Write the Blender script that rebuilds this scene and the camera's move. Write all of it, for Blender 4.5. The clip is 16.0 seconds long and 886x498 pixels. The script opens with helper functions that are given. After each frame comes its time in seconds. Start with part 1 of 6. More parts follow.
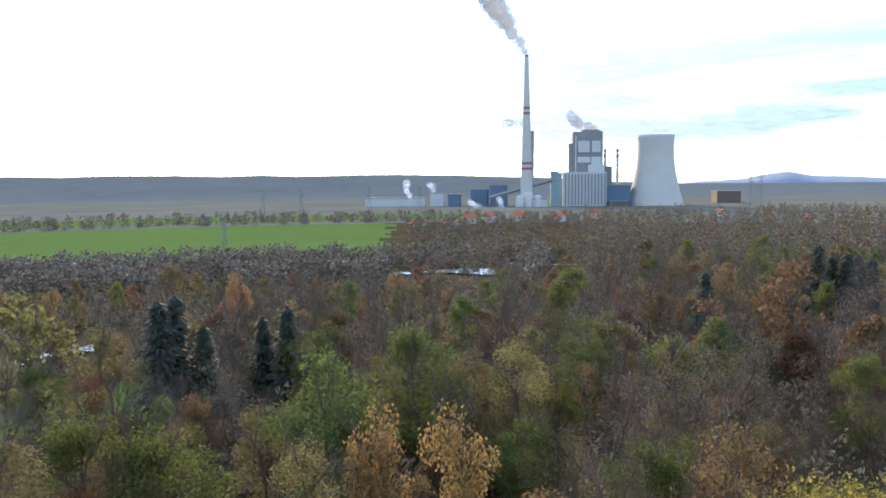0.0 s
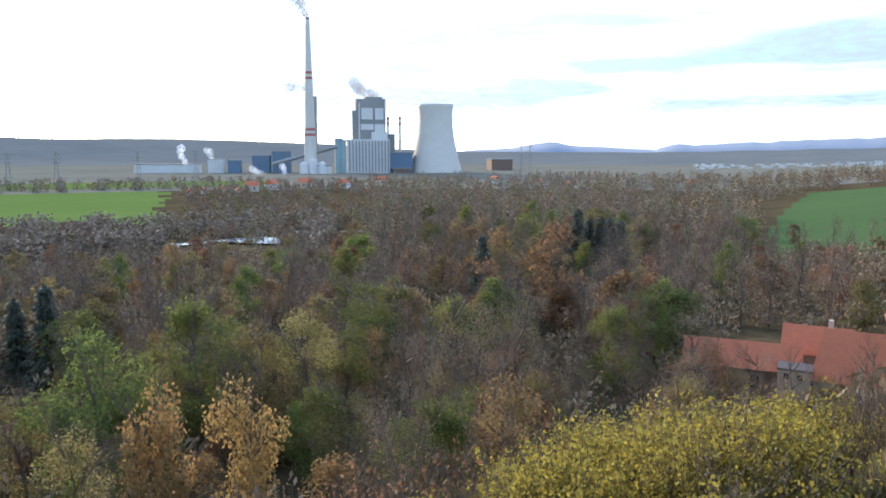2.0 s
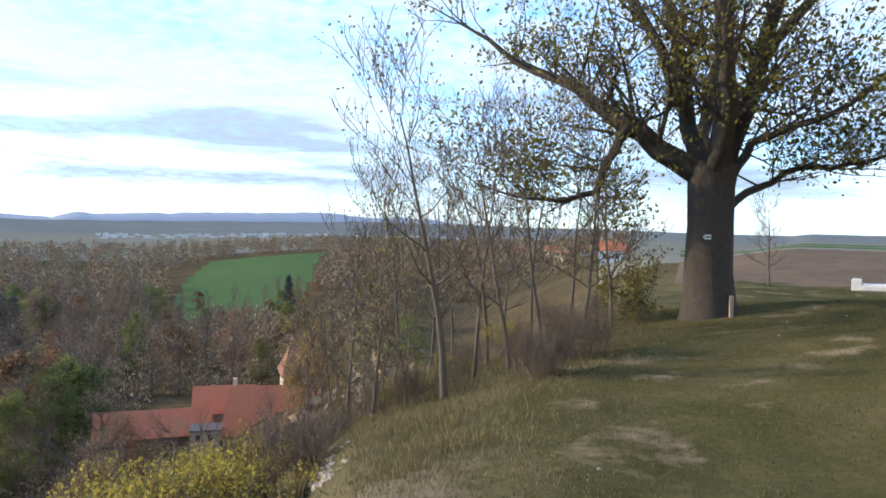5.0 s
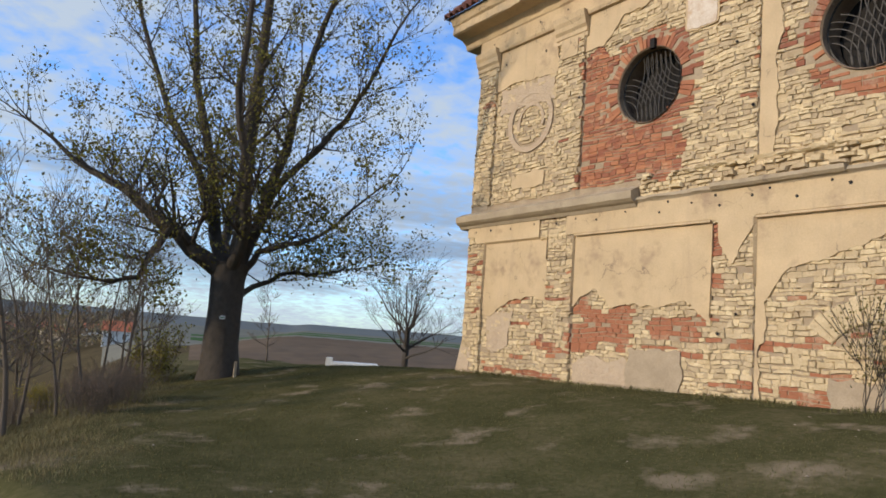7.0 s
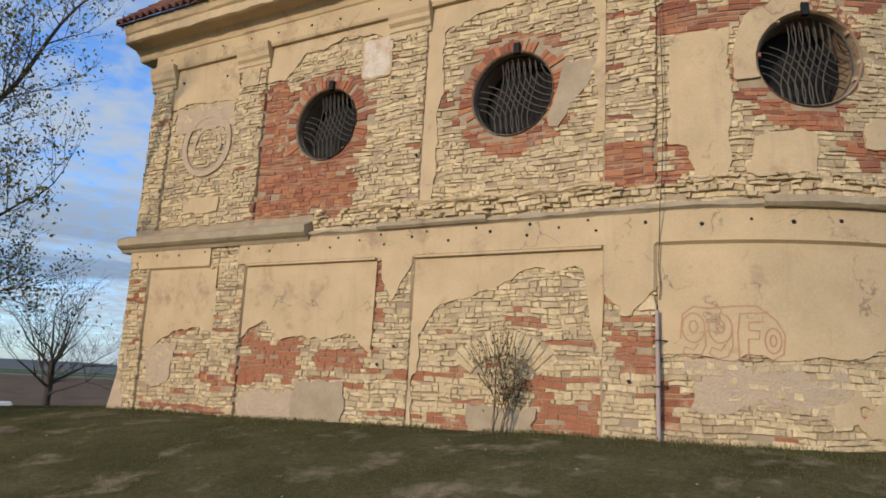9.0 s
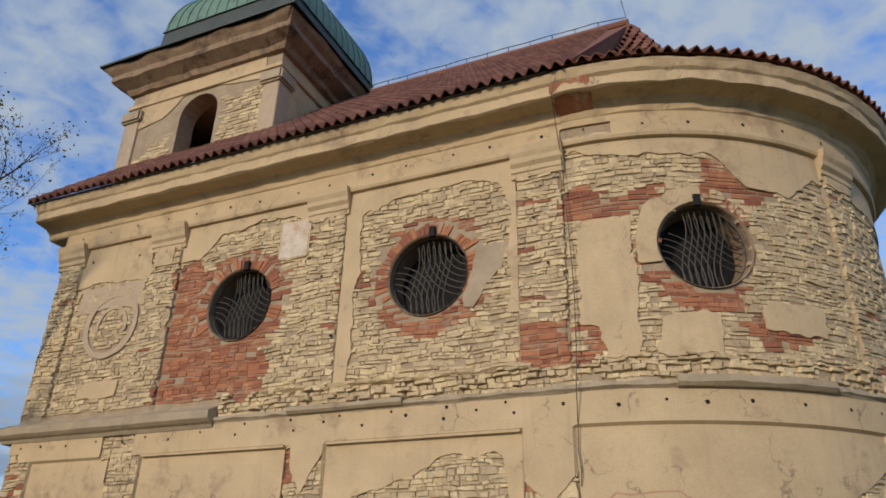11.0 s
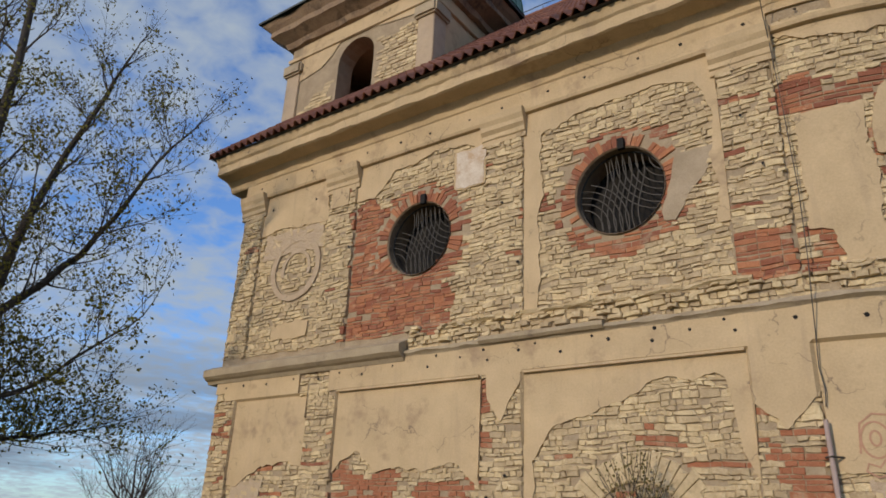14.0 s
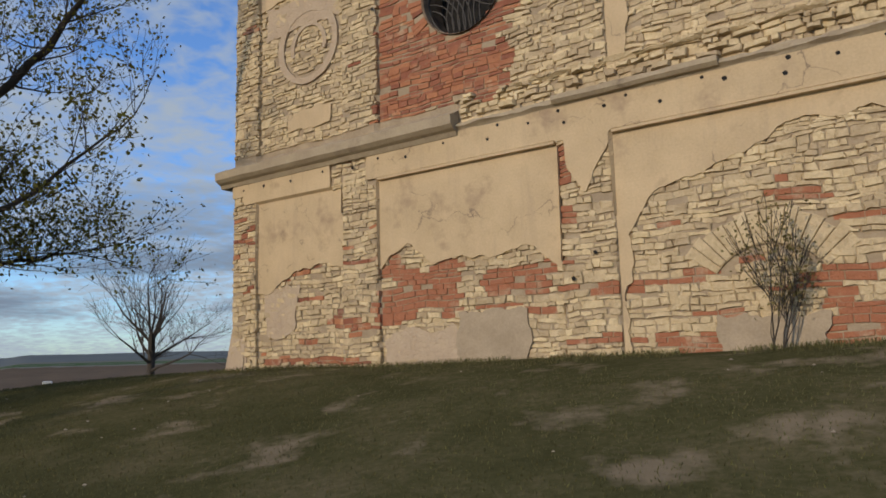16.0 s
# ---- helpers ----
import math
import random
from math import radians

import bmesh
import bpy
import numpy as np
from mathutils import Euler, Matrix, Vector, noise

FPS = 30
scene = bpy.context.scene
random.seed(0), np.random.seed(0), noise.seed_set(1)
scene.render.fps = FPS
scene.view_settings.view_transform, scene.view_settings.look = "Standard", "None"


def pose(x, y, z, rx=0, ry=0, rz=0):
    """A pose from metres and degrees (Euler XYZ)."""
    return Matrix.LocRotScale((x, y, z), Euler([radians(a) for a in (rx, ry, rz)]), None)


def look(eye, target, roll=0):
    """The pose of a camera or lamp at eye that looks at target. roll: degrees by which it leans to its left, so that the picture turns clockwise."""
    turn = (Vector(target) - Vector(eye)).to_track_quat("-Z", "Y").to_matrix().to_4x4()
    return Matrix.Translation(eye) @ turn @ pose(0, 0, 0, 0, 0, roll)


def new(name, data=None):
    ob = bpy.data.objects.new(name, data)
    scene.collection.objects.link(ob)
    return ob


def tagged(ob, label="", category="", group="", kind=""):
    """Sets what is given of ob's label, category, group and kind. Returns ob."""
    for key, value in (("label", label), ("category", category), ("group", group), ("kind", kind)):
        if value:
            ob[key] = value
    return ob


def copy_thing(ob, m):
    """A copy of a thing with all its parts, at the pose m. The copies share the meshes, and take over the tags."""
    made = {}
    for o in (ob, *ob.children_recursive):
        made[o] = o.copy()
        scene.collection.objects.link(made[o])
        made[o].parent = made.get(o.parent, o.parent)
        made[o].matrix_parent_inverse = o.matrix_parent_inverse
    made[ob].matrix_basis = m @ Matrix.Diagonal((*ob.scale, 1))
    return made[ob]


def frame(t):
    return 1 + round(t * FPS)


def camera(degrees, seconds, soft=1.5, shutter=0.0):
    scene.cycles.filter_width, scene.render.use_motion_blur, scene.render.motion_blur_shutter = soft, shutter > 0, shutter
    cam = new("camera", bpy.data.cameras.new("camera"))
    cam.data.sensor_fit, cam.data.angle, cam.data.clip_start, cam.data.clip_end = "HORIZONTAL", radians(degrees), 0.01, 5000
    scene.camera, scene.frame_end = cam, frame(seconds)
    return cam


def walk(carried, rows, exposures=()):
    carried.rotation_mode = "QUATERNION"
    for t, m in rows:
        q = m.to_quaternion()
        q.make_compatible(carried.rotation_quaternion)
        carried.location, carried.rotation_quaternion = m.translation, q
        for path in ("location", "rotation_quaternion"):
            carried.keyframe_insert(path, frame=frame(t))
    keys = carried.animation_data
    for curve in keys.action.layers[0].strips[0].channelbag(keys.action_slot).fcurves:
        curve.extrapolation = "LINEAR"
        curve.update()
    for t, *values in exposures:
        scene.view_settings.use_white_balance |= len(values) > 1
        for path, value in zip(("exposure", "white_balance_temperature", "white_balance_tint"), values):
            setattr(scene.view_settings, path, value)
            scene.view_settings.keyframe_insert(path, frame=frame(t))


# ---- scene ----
cam = camera(63.34, 16.0, soft=1.7)
PATH = [
    (0, 8.65, -8.48, 1.38, 85.10, 0.57, 154.12),
    (0.5, 8.65, -8.48, 1.38, 85.90, 0.81, 149.47),
    (1, 8.65, -8.48, 1.38, 86.03, 0.70, 146.03),
    (1.5, 8.65, -8.48, 1.38, 83.87, 0.49, 141.94),
    (2, 8.65, -8.48, 1.38, 82.40, -0.02, 137.14),
    (2.5, 8.65, -8.48, 1.38, 81.76, -0.28, 132.59),
    (3, 8.65, -8.48, 1.38, 81.98, -0.42, 126.90),
    (3.5, 8.65, -8.48, 1.38, 82.47, -0.79, 120.36),
    (4, 8.65, -8.48, 1.38, 83.89, -1.37, 110.50),
    (4.5, 8.72, -8.48, 1.38, 85.73, -1.48, 100.86),
    (5.0, 9.12, -8.40, 1.38, 88.57, -1.52, 92.23),
    (5.2, 9.62, -8.42, 1.37, 89.72, -1.53, 87.58),
    (7.3, 13.41, -9.90, 1.26, 98.07, -4.52, 50.28),
    (7.5, 13.42, -9.86, 1.27, 98.46, -4.34, 47.39),
    (8, 13.44, -9.79, 1.31, 99.28, -3.74, 40.01),
    (8.5, 13.46, -9.80, 1.34, 99.84, -2.82, 33.77),
    (8.7, 13.44, -9.82, 1.36, 100.01, -3.27, 31.28),
    (10.8, 13.49, -9.56, 1.36, 114.08, -2.10, 23.97),
    (11, 13.48, -9.55, 1.38, 115.89, -1.26, 23.82),
    (11.5, 13.47, -9.56, 1.37, 120.27, 0.21, 25.70),
    (12, 13.40, -9.61, 1.33, 123.39, 0.04, 30.01),
    (12.5, 13.26, -9.65, 1.29, 121.21, 0.46, 35.73),
    (13, 13.02, -9.60, 1.29, 118.84, 1.76, 37.92),
    (13.5, 12.80, -9.45, 1.23, 115.47, -0.03, 37.27),
    (14, 12.49, -9.20, 1.14, 111.95, -2.46, 35.55),
    (14.5, 12.10, -8.98, 0.97, 109.45, -2.66, 30.37),
    (15, 11.65, -8.66, 0.98, 105.49, -1.60, 28.02),
    (15.5, 11.08, -8.43, 0.88, 101.68, -0.32, 29.05),
    (16, 10.45, -8.18, 0.85, 98.15, 1.42, 35.35),
]

walk(cam, [(t, pose(*p)) for t, *p in PATH],
     exposures=[(0.0, 1.1), (2.0, 1.25), (3.5, 1.35), (4.5, 1.2), (5.2, 0.95), (7.3, 0.1), (8.7, 0.0), (10.8, -0.2), (13.0, -0.3), (16.0, -0.34)])

# ---- light ----
SUN_AZ, SUN_EL = 170.0, 18.0
sun_dir = Vector((-math.sin(radians(SUN_AZ)) * math.cos(radians(SUN_EL)), math.cos(radians(SUN_AZ)) * math.cos(radians(SUN_EL)), math.sin(radians(SUN_EL))))
sun = new("sun", bpy.data.lights.new("sun", "SUN"))
sun.data.energy, sun.data.angle, sun.data.color = 2.8, radians(1.5), (1.0, 0.80, 0.56)
sun.matrix_world = look(sun_dir * 100, (0, 0, 0))
world = bpy.data.worlds.new("sky")
scene.world = world
world.use_nodes = True


def node(nt, kind, ins=None, operation=None, use_clamp=False, data_type=None, blend_type=None):
    n = nt.nodes.new(kind)
    if data_type:
        n.data_type, n.blend_type = data_type, blend_type
    if operation:
        n.operation = operation
    if use_clamp:
        n.use_clamp = True
    for k, v in (ins or {}).items():
        if hasattr(v, "is_linked"):
            nt.links.new(v, n.inputs[k])
        else:
            n.inputs[k].default_value = v
    return n


def ramp(nt, fac, stops, mode="LINEAR"):
    n = node(nt, "ShaderNodeValToRGB", {0: fac})
    cr = n.color_ramp
    cr.interpolation = mode
    while len(cr.elements) < len(stops):
        cr.elements.new(0.5)
    for e, (p, c) in zip(cr.elements, stops):
        e.position, e.color = p, (*c, 1) if len(c) == 3 else c
    return n.outputs[0]


def mix(nt, fac, a, b, blend="MIX"):
    n = node(nt, "ShaderNodeMix", data_type="RGBA", blend_type=blend)
    for k, v in ((0, fac), (6, a), (7, b)):
        if hasattr(v, "is_linked"):
            nt.links.new(v, n.inputs[k])
        else:
            n.inputs[k].default_value = (*v, 1) if isinstance(v, tuple) and len(v) == 3 else v
    return n.outputs[2]


def math_node(nt, op, a, b=0.0, clamp=False):
    return node(nt, "ShaderNodeMath", {0: a, 1: b}, operation=op, use_clamp=clamp).outputs[0]


nt = world.node_tree
bg = nt.nodes["Background"]
sky = node(nt, "ShaderNodeTexSky")
sky.sky_type, sky.sun_disc, sky.sun_elevation, sky.sun_rotation = "NISHITA", False, radians(SUN_EL), radians(-SUN_AZ)
sky.air_density, sky.dust_density, sky.ozone_density = 1.0, 0.5, 2.5
way = node(nt, "ShaderNodeTexCoord").outputs["Generated"]
xyz = node(nt, "ShaderNodeSeparateXYZ", {0: way})
up = math_node(nt, "MAXIMUM", xyz.outputs[2], 0.0)
den = math_node(nt, "ADD", up, 0.16)
flat = node(nt, "ShaderNodeCombineXYZ", {0: math_node(nt, "DIVIDE", xyz.outputs[0], den), 1: math_node(nt, "DIVIDE", xyz.outputs[1], den), 2: 0.35})
clump = node(nt, "ShaderNodeTexNoise", {"Vector": flat.outputs[0], "Scale": 1.5, "Detail": 5.0, "Roughness": 0.55, "Distortion": 0.1}).outputs[0]
puff = node(nt, "ShaderNodeTexNoise", {"Vector": flat.outputs[0], "Scale": 15.0, "Detail": 5.0, "Roughness": 0.5, "Distortion": 0.3}).outputs[0]
cover = math_node(nt, "ADD", math_node(nt, "MULTIPLY", clump, 0.52), math_node(nt, "MULTIPLY", puff, 0.52))
cover = math_node(nt, "ADD", cover, math_node(nt, "MULTIPLY", math_node(nt, "SUBTRACT", 0.45, up), 0.03))
fac = ramp(nt, cover, [(0.41, (0, 0, 0)), (0.52, (0.55, 0.55, 0.55)), (0.64, (0.95, 0.95, 0.95))])
glow = math_node(nt, "POWER", math_node(nt, "MAXIMUM", node(nt, "ShaderNodeVectorMath", {0: way, 1: tuple(sun_dir)}, operation="DOT_PRODUCT").outputs["Value"], 0.0), 6.0)
white = mix(nt, glow, (3.4, 4.0, 4.75), (4.1, 4.7, 5.1))
clear = mix(nt, 1.0, sky.outputs[0], (1.12, 1.45, 1.98), "MULTIPLY")
sky_col = mix(nt, fac, clear, white)
low = node(nt, "ShaderNodeVectorMath", {0: way, 1: (1.0, 1.0, 9.0)}, operation="MULTIPLY").outputs[0]
streak = node(nt, "ShaderNodeTexNoise", {"Vector": low, "Scale": 2.4, "Detail": 6.0, "Roughness": 0.55, "Distortion": 0.3}).outputs[0]
gate = ramp(nt, up, [(0.03, (0, 0, 0)), (0.065, (1, 1, 1)), (0.15, (0.8, 0.8, 0.8)), (0.27, (0, 0, 0))])
bank = math_node(nt, "MULTIPLY", ramp(nt, streak, [(0.46, (0, 0, 0)), (0.58, (0.85, 0.85, 0.85))]), gate)
shade = mix(nt, glow, (1.55, 2.0, 2.75), (3.4, 3.9, 4.4))
sky_col = mix(nt, bank, sky_col, shade)
nt.links.new(sky_col, bg.inputs[0])
bg.inputs[1].default_value = 0.14

# ---- materials ----
MATS = {}


def material(name, col, col2=None, rough=0.85, scale=6.0, fine=60.0, bump=0.3, metal=0.0, island=0.0, obj=0.0, spread=0.5, stain=None, translucent=0.0, dist=0.01, cracks=False):
    """Base colour varied at two scales, by piece and by object, with fine relief."""
    m = bpy.data.materials.new(name)
    m.use_nodes = True
    nt = m.node_tree
    b = nt.nodes["Principled BSDF"]
    pos = node(nt, "ShaderNodeTexCoord").outputs["Object"]
    n1 = node(nt, "ShaderNodeTexNoise", {"Vector": pos, "Scale": scale, "Detail": 6.0, "Roughness": 0.6}).outputs[0]
    n2 = node(nt, "ShaderNodeTexNoise", {"Vector": pos, "Scale": fine, "Detail": 4.0, "Roughness": 0.65}).outputs[0]
    f = math_node(nt, "ADD", math_node(nt, "MULTIPLY", math_node(nt, "SUBTRACT", n1, 0.5), 1.6), math_node(nt, "MULTIPLY", math_node(nt, "SUBTRACT", n2, 0.5), 1.0))
    f = math_node(nt, "ADD", math_node(nt, "MULTIPLY", f, spread * 2), 0.5, True)
    c = mix(nt, f, col, col2 or tuple(v * 0.72 for v in col))
    if stain:
        n3 = node(nt, "ShaderNodeTexNoise", {"Vector": pos, "Scale": stain[1], "Detail": 5.0, "Roughness": 0.7}).outputs[0]
        c = mix(nt, ramp(nt, n3, [(stain[2], (0, 0, 0)), (stain[2] + 0.14, (1, 1, 1))]), c, stain[0])
    if cracks:
        bend = node(nt, "ShaderNodeVectorMath", {0: pos, 1: node(nt, "ShaderNodeTexNoise", {"Vector": pos, "Scale": 2.2, "Detail": 5.0}).outputs[1]}, operation="ADD").outputs[0]
        vo = node(nt, "ShaderNodeTexVoronoi", {"Vector": bend, "Scale": 0.8})
        vo.feature = "DISTANCE_TO_EDGE"
        thin_line = ramp(nt, vo.outputs[0], [(0.0, (1, 1, 1)), (0.011, (0, 0, 0))])
        where = ramp(nt, n1, [(0.5, (0, 0, 0)), (0.58, (0.8, 0.8, 0.8))])
        c = mix(nt, math_node(nt, "MULTIPLY", thin_line, where), c, (0.16, 0.12, 0.09))
        drip = node(nt, "ShaderNodeTexNoise", {"Vector": node(nt, "ShaderNodeVectorMath", {0: pos, 1: (3.0, 3.0, 0.35)}, operation="MULTIPLY").outputs[0], "Scale": 1.6, "Detail": 5.0, "Roughness": 0.65}).outputs[0]
        c = mix(nt, ramp(nt, drip, [(0.54, (0, 0, 0)), (0.72, (0.38, 0.38, 0.38))]), c, (0.36, 0.27, 0.19))
    if island:
        r = node(nt, "ShaderNodeNewGeometry").outputs["Random Per Island"]
        h = node(nt, "ShaderNodeHueSaturation", {"Hue": math_node(nt, "ADD", math_node(nt, "MULTIPLY", math_node(nt, "SUBTRACT", r, 0.5), island * 0.025), 0.5),
                                                "Value": math_node(nt, "ADD", math_node(nt, "MULTIPLY", math_node(nt, "SUBTRACT", r, 0.5), island), 1.0), "Color": c})
        c = h.outputs[0]
    if obj:
        r = node(nt, "ShaderNodeObjectInfo").outputs["Random"]
        r2 = math_node(nt, "FRACT", math_node(nt, "MULTIPLY", r, 7.31))
        h = node(nt, "ShaderNodeHueSaturation", {"Hue": math_node(nt, "ADD", math_node(nt, "MULTIPLY", math_node(nt, "SUBTRACT", r2, 0.5), obj * 0.09), 0.5),
                                                "Value": math_node(nt, "ADD", math_node(nt, "MULTIPLY", math_node(nt, "SUBTRACT", r, 0.5), obj), 1.0), "Color": c})
        c = h.outputs[0]
    nt.links.new(c, b.inputs["Base Color"])
    b.inputs["Roughness"].default_value, b.inputs["Metallic"].default_value = rough, metal
    if translucent:
        b.inputs["Specular IOR Level"].default_value = 0.15
        tr = node(nt, "ShaderNodeBsdfTranslucent", {"Color": c})
        ms = node(nt, "ShaderNodeMixShader", {0: translucent, 1: b.outputs[0], 2: tr.outputs[0]})
        nt.links.new(ms.outputs[0], nt.nodes["Material Output"].inputs[0])
    if bump:
        k = node(nt, "ShaderNodeBump", {"Strength": bump, "Distance": dist, "Height": math_node(nt, "ADD", n1, n2)})
        nt.links.new(k.outputs[0], b.inputs["Normal"])
    MATS[name] = m
    return m


material("plaster", (0.63, 0.485, 0.3), (0.435, 0.33, 0.2), scale=1.3, fine=35, bump=0.45, stain=((0.34, 0.245, 0.16), 0.9, 0.555), cracks=True)
material("plaster_white", (0.72, 0.66, 0.58), (0.5, 0.4, 0.3), scale=5, fine=40, stain=((0.5, 0.36, 0.24), 4.0, 0.5))
material("cement_patch", (0.43, 0.345, 0.245), (0.32, 0.255, 0.175), scale=2.5, fine=40, spread=0.8, bump=0.5)
material("mortar", (0.45, 0.36, 0.245), (0.26, 0.20, 0.135), scale=3.5, fine=30, bump=0.7, dist=0.02)
material("rough_render", (0.55, 0.44, 0.31), (0.43, 0.33, 0.24), scale=4, fine=22, bump=0.9, dist=0.03)
material("sandstone", (0.64, 0.515, 0.325), (0.47, 0.365, 0.22), scale=5, fine=28, bump=1.0, island=0.4, spread=0.9, stain=((0.24, 0.19, 0.13), 3.0, 0.6), dist=0.02)
material("brick_red", (0.40, 0.155, 0.08), (0.28, 0.11, 0.06), scale=7, fine=40, bump=0.8, island=0.6, stain=((0.47, 0.34, 0.225), 2.4, 0.545), dist=0.02)
material("stone_course", (0.46, 0.38, 0.26), (0.30, 0.24, 0.17), scale=2.5, fine=30, bump=0.5, stain=((0.2, 0.16, 0.12), 2.0, 0.6))
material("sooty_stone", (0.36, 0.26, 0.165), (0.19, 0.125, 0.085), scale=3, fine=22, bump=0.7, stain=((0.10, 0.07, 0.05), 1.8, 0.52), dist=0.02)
material("roof_tile", (0.25, 0.10, 0.065), (0.14, 0.062, 0.045), scale=2, fine=30, island=0.6, stain=((0.10, 0.06, 0.05), 1.4, 0.6))
material("copper_green", (0.155, 0.27, 0.215), (0.095, 0.19, 0.15), rough=0.6, scale=1.6, fine=14, stain=((0.06, 0.075, 0.06), 1.3, 0.56), bump=0.15)
material("dark_sheet", (0.03, 0.035, 0.032), (0.055, 0.075, 0.065), rough=0.55, scale=2, fine=20)
material("iron", (0.075, 0.07, 0.065), (0.05, 0.045, 0.04), rough=0.6, scale=20, fine=90, metal=0.3)
# near-black base colour that paints in the shade of unlit interiors and holes
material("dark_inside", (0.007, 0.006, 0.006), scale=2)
material("graffiti", (0.52, 0.30, 0.20), scale=8, bump=0)
material("pipe_paint", (0.45, 0.36, 0.34), (0.36, 0.28, 0.26), scale=6)
material("bark", (0.085, 0.07, 0.055), (0.045, 0.037, 0.03), scale=9, fine=45, bump=1.0, dist=0.03)
material("bark_grey", (0.15, 0.118, 0.088), (0.09, 0.07, 0.052), scale=9, fine=45, bump=0.8, dist=0.02)
material("leaf_lime", (0.24, 0.21, 0.05), (0.13, 0.125, 0.035), rough=0.7, island=0.9, bump=0, translucent=0.35)
material("leaf_yellow", (0.41, 0.325, 0.065), (0.23, 0.215, 0.06), rough=0.7, island=0.7, scale=0.9, bump=0, translucent=0.5)
material("leaf_green", (0.17, 0.20, 0.06), (0.13, 0.15, 0.05), rough=0.75, island=0.3, obj=0.5, bump=0, translucent=0.5)
material("leaf_orange", (0.24, 0.148, 0.08), (0.19, 0.12, 0.065), rough=0.75, island=0.3, obj=0.6, bump=0, translucent=0.5)
material("leaf_olive", (0.25, 0.21, 0.09), (0.19, 0.16, 0.075), rough=0.75, island=0.3, obj=0.6, bump=0, translucent=0.5)
material("leaf_gold", (0.35, 0.225, 0.10), (0.27, 0.175, 0.08), rough=0.75, island=0.3, obj=0.4, bump=0, translucent=0.5)
material("twig", (0.29, 0.205, 0.135), (0.23, 0.158, 0.1), rough=0.9, island=0.3, obj=0.5, bump=0)
material("needle", (0.052, 0.066, 0.042), (0.036, 0.048, 0.03), rough=0.8, island=0.7, bump=0)
material("dry_grass", (0.24, 0.195, 0.105), (0.13, 0.12, 0.055), rough=0.9, island=0.8, scale=0.6, bump=0, translucent=0.2)
material("green_grass", (0.088, 0.093, 0.034), (0.15, 0.13, 0.06), rough=0.9, island=0.8, scale=0.5, bump=0, translucent=0.2)
material("concrete", (0.60, 0.57, 0.50), (0.52, 0.49, 0.43), scale=0.05, fine=0.6, bump=0.05)
material("white_panel", (0.62, 0.61, 0.57), (0.53, 0.52, 0.49), scale=0.06, fine=0.5, bump=0)
material("grey_panel", (0.30, 0.295, 0.28), (0.22, 0.22, 0.21), scale=0.06, fine=0.5, bump=0)
material("blue_panel", (0.13, 0.20, 0.27), (0.10, 0.155, 0.21), scale=0.05, fine=0.5, bump=0)
material("teal_panel", (0.30, 0.41, 0.42), (0.22, 0.32, 0.33), scale=0.05, fine=0.5, bump=0)
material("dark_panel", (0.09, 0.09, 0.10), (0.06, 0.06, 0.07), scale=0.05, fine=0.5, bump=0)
material("red_band", (0.42, 0.13, 0.11), (0.36, 0.11, 0.09), scale=0.1, fine=1, bump=0)
material("house_wall", (0.55, 0.48, 0.38), (0.46, 0.39, 0.3), scale=0.8, fine=8, bump=0)
material("brown_wall", (0.20, 0.14, 0.10), (0.15, 0.10, 0.08), scale=0.8, fine=8, bump=0)
material("orange_tile", (0.52, 0.165, 0.08), (0.40, 0.125, 0.06), scale=0.9, fine=7, bump=0.3, dist=0.05)
material("window_dark", (0.03, 0.035, 0.04), rough=0.2, bump=0)
material("limestone", (0.36, 0.30, 0.22), (0.26, 0.21, 0.155), scale=8, fine=40, island=0.5)
material("white_paint", (0.75, 0.75, 0.72), (0.6, 0.6, 0.57), scale=8)
material("mark_green", (0.05, 0.22, 0.09), scale=8, bump=0)
material("timber", (0.42, 0.28, 0.12), (0.3, 0.2, 0.1), scale=0.3, fine=2, bump=0)
material("wood_brown", (0.30, 0.19, 0.11), (0.22, 0.14, 0.082), rough=0.9, island=0.4, bump=0)
material("wood_grey", (0.26, 0.205, 0.145), (0.2, 0.155, 0.11), rough=0.9, island=0.4, bump=0)
material("wood_olive", (0.255, 0.203, 0.1), (0.187, 0.152, 0.077), rough=0.9, island=0.4, bump=0)
m = material("water", (0.25, 0.28, 0.30), rough=0.08, bump=0)
# smoke is steam with a darker tint: the plumes' shadow put into colour
for name, tint, lo in (("steam", 0.85, 0.24), ("smoke", 0.46, 0.12)):
    m = material(name, (tint * 0.9, tint, tint * 1.15), (tint * 0.8, tint * 0.88, tint), scale=0.04, fine=0.3, rough=1.0, bump=0)
    nt = m.node_tree
    pos = node(nt, "ShaderNodeTexCoord").outputs["Object"]
    n1 = node(nt, "ShaderNodeTexNoise", {"Vector": pos, "Scale": 0.07, "Detail": 6.0, "Roughness": 0.7}).outputs[0]
    dens = ramp(nt, n1, [(lo + 0.08, (0, 0, 0)), (lo + 0.4, (0.34, 0.34, 0.34))])
    puff_through = node(nt, "ShaderNodeBsdfTranslucent", {"Color": (tint * 0.9, tint, tint * 1.15, 1)})
    half = node(nt, "ShaderNodeMixShader", {0: 0.5, 1: nt.nodes["Principled BSDF"].outputs[0], 2: puff_through.outputs[0]})
    nt.links.new(node(nt, "ShaderNodeMixShader", {0: dens, 1: node(nt, "ShaderNodeBsdfTransparent").outputs[0], 2: half.outputs[0]}).outputs[0], nt.nodes["Material Output"].inputs[0])

# ---- helpers for meshes ----


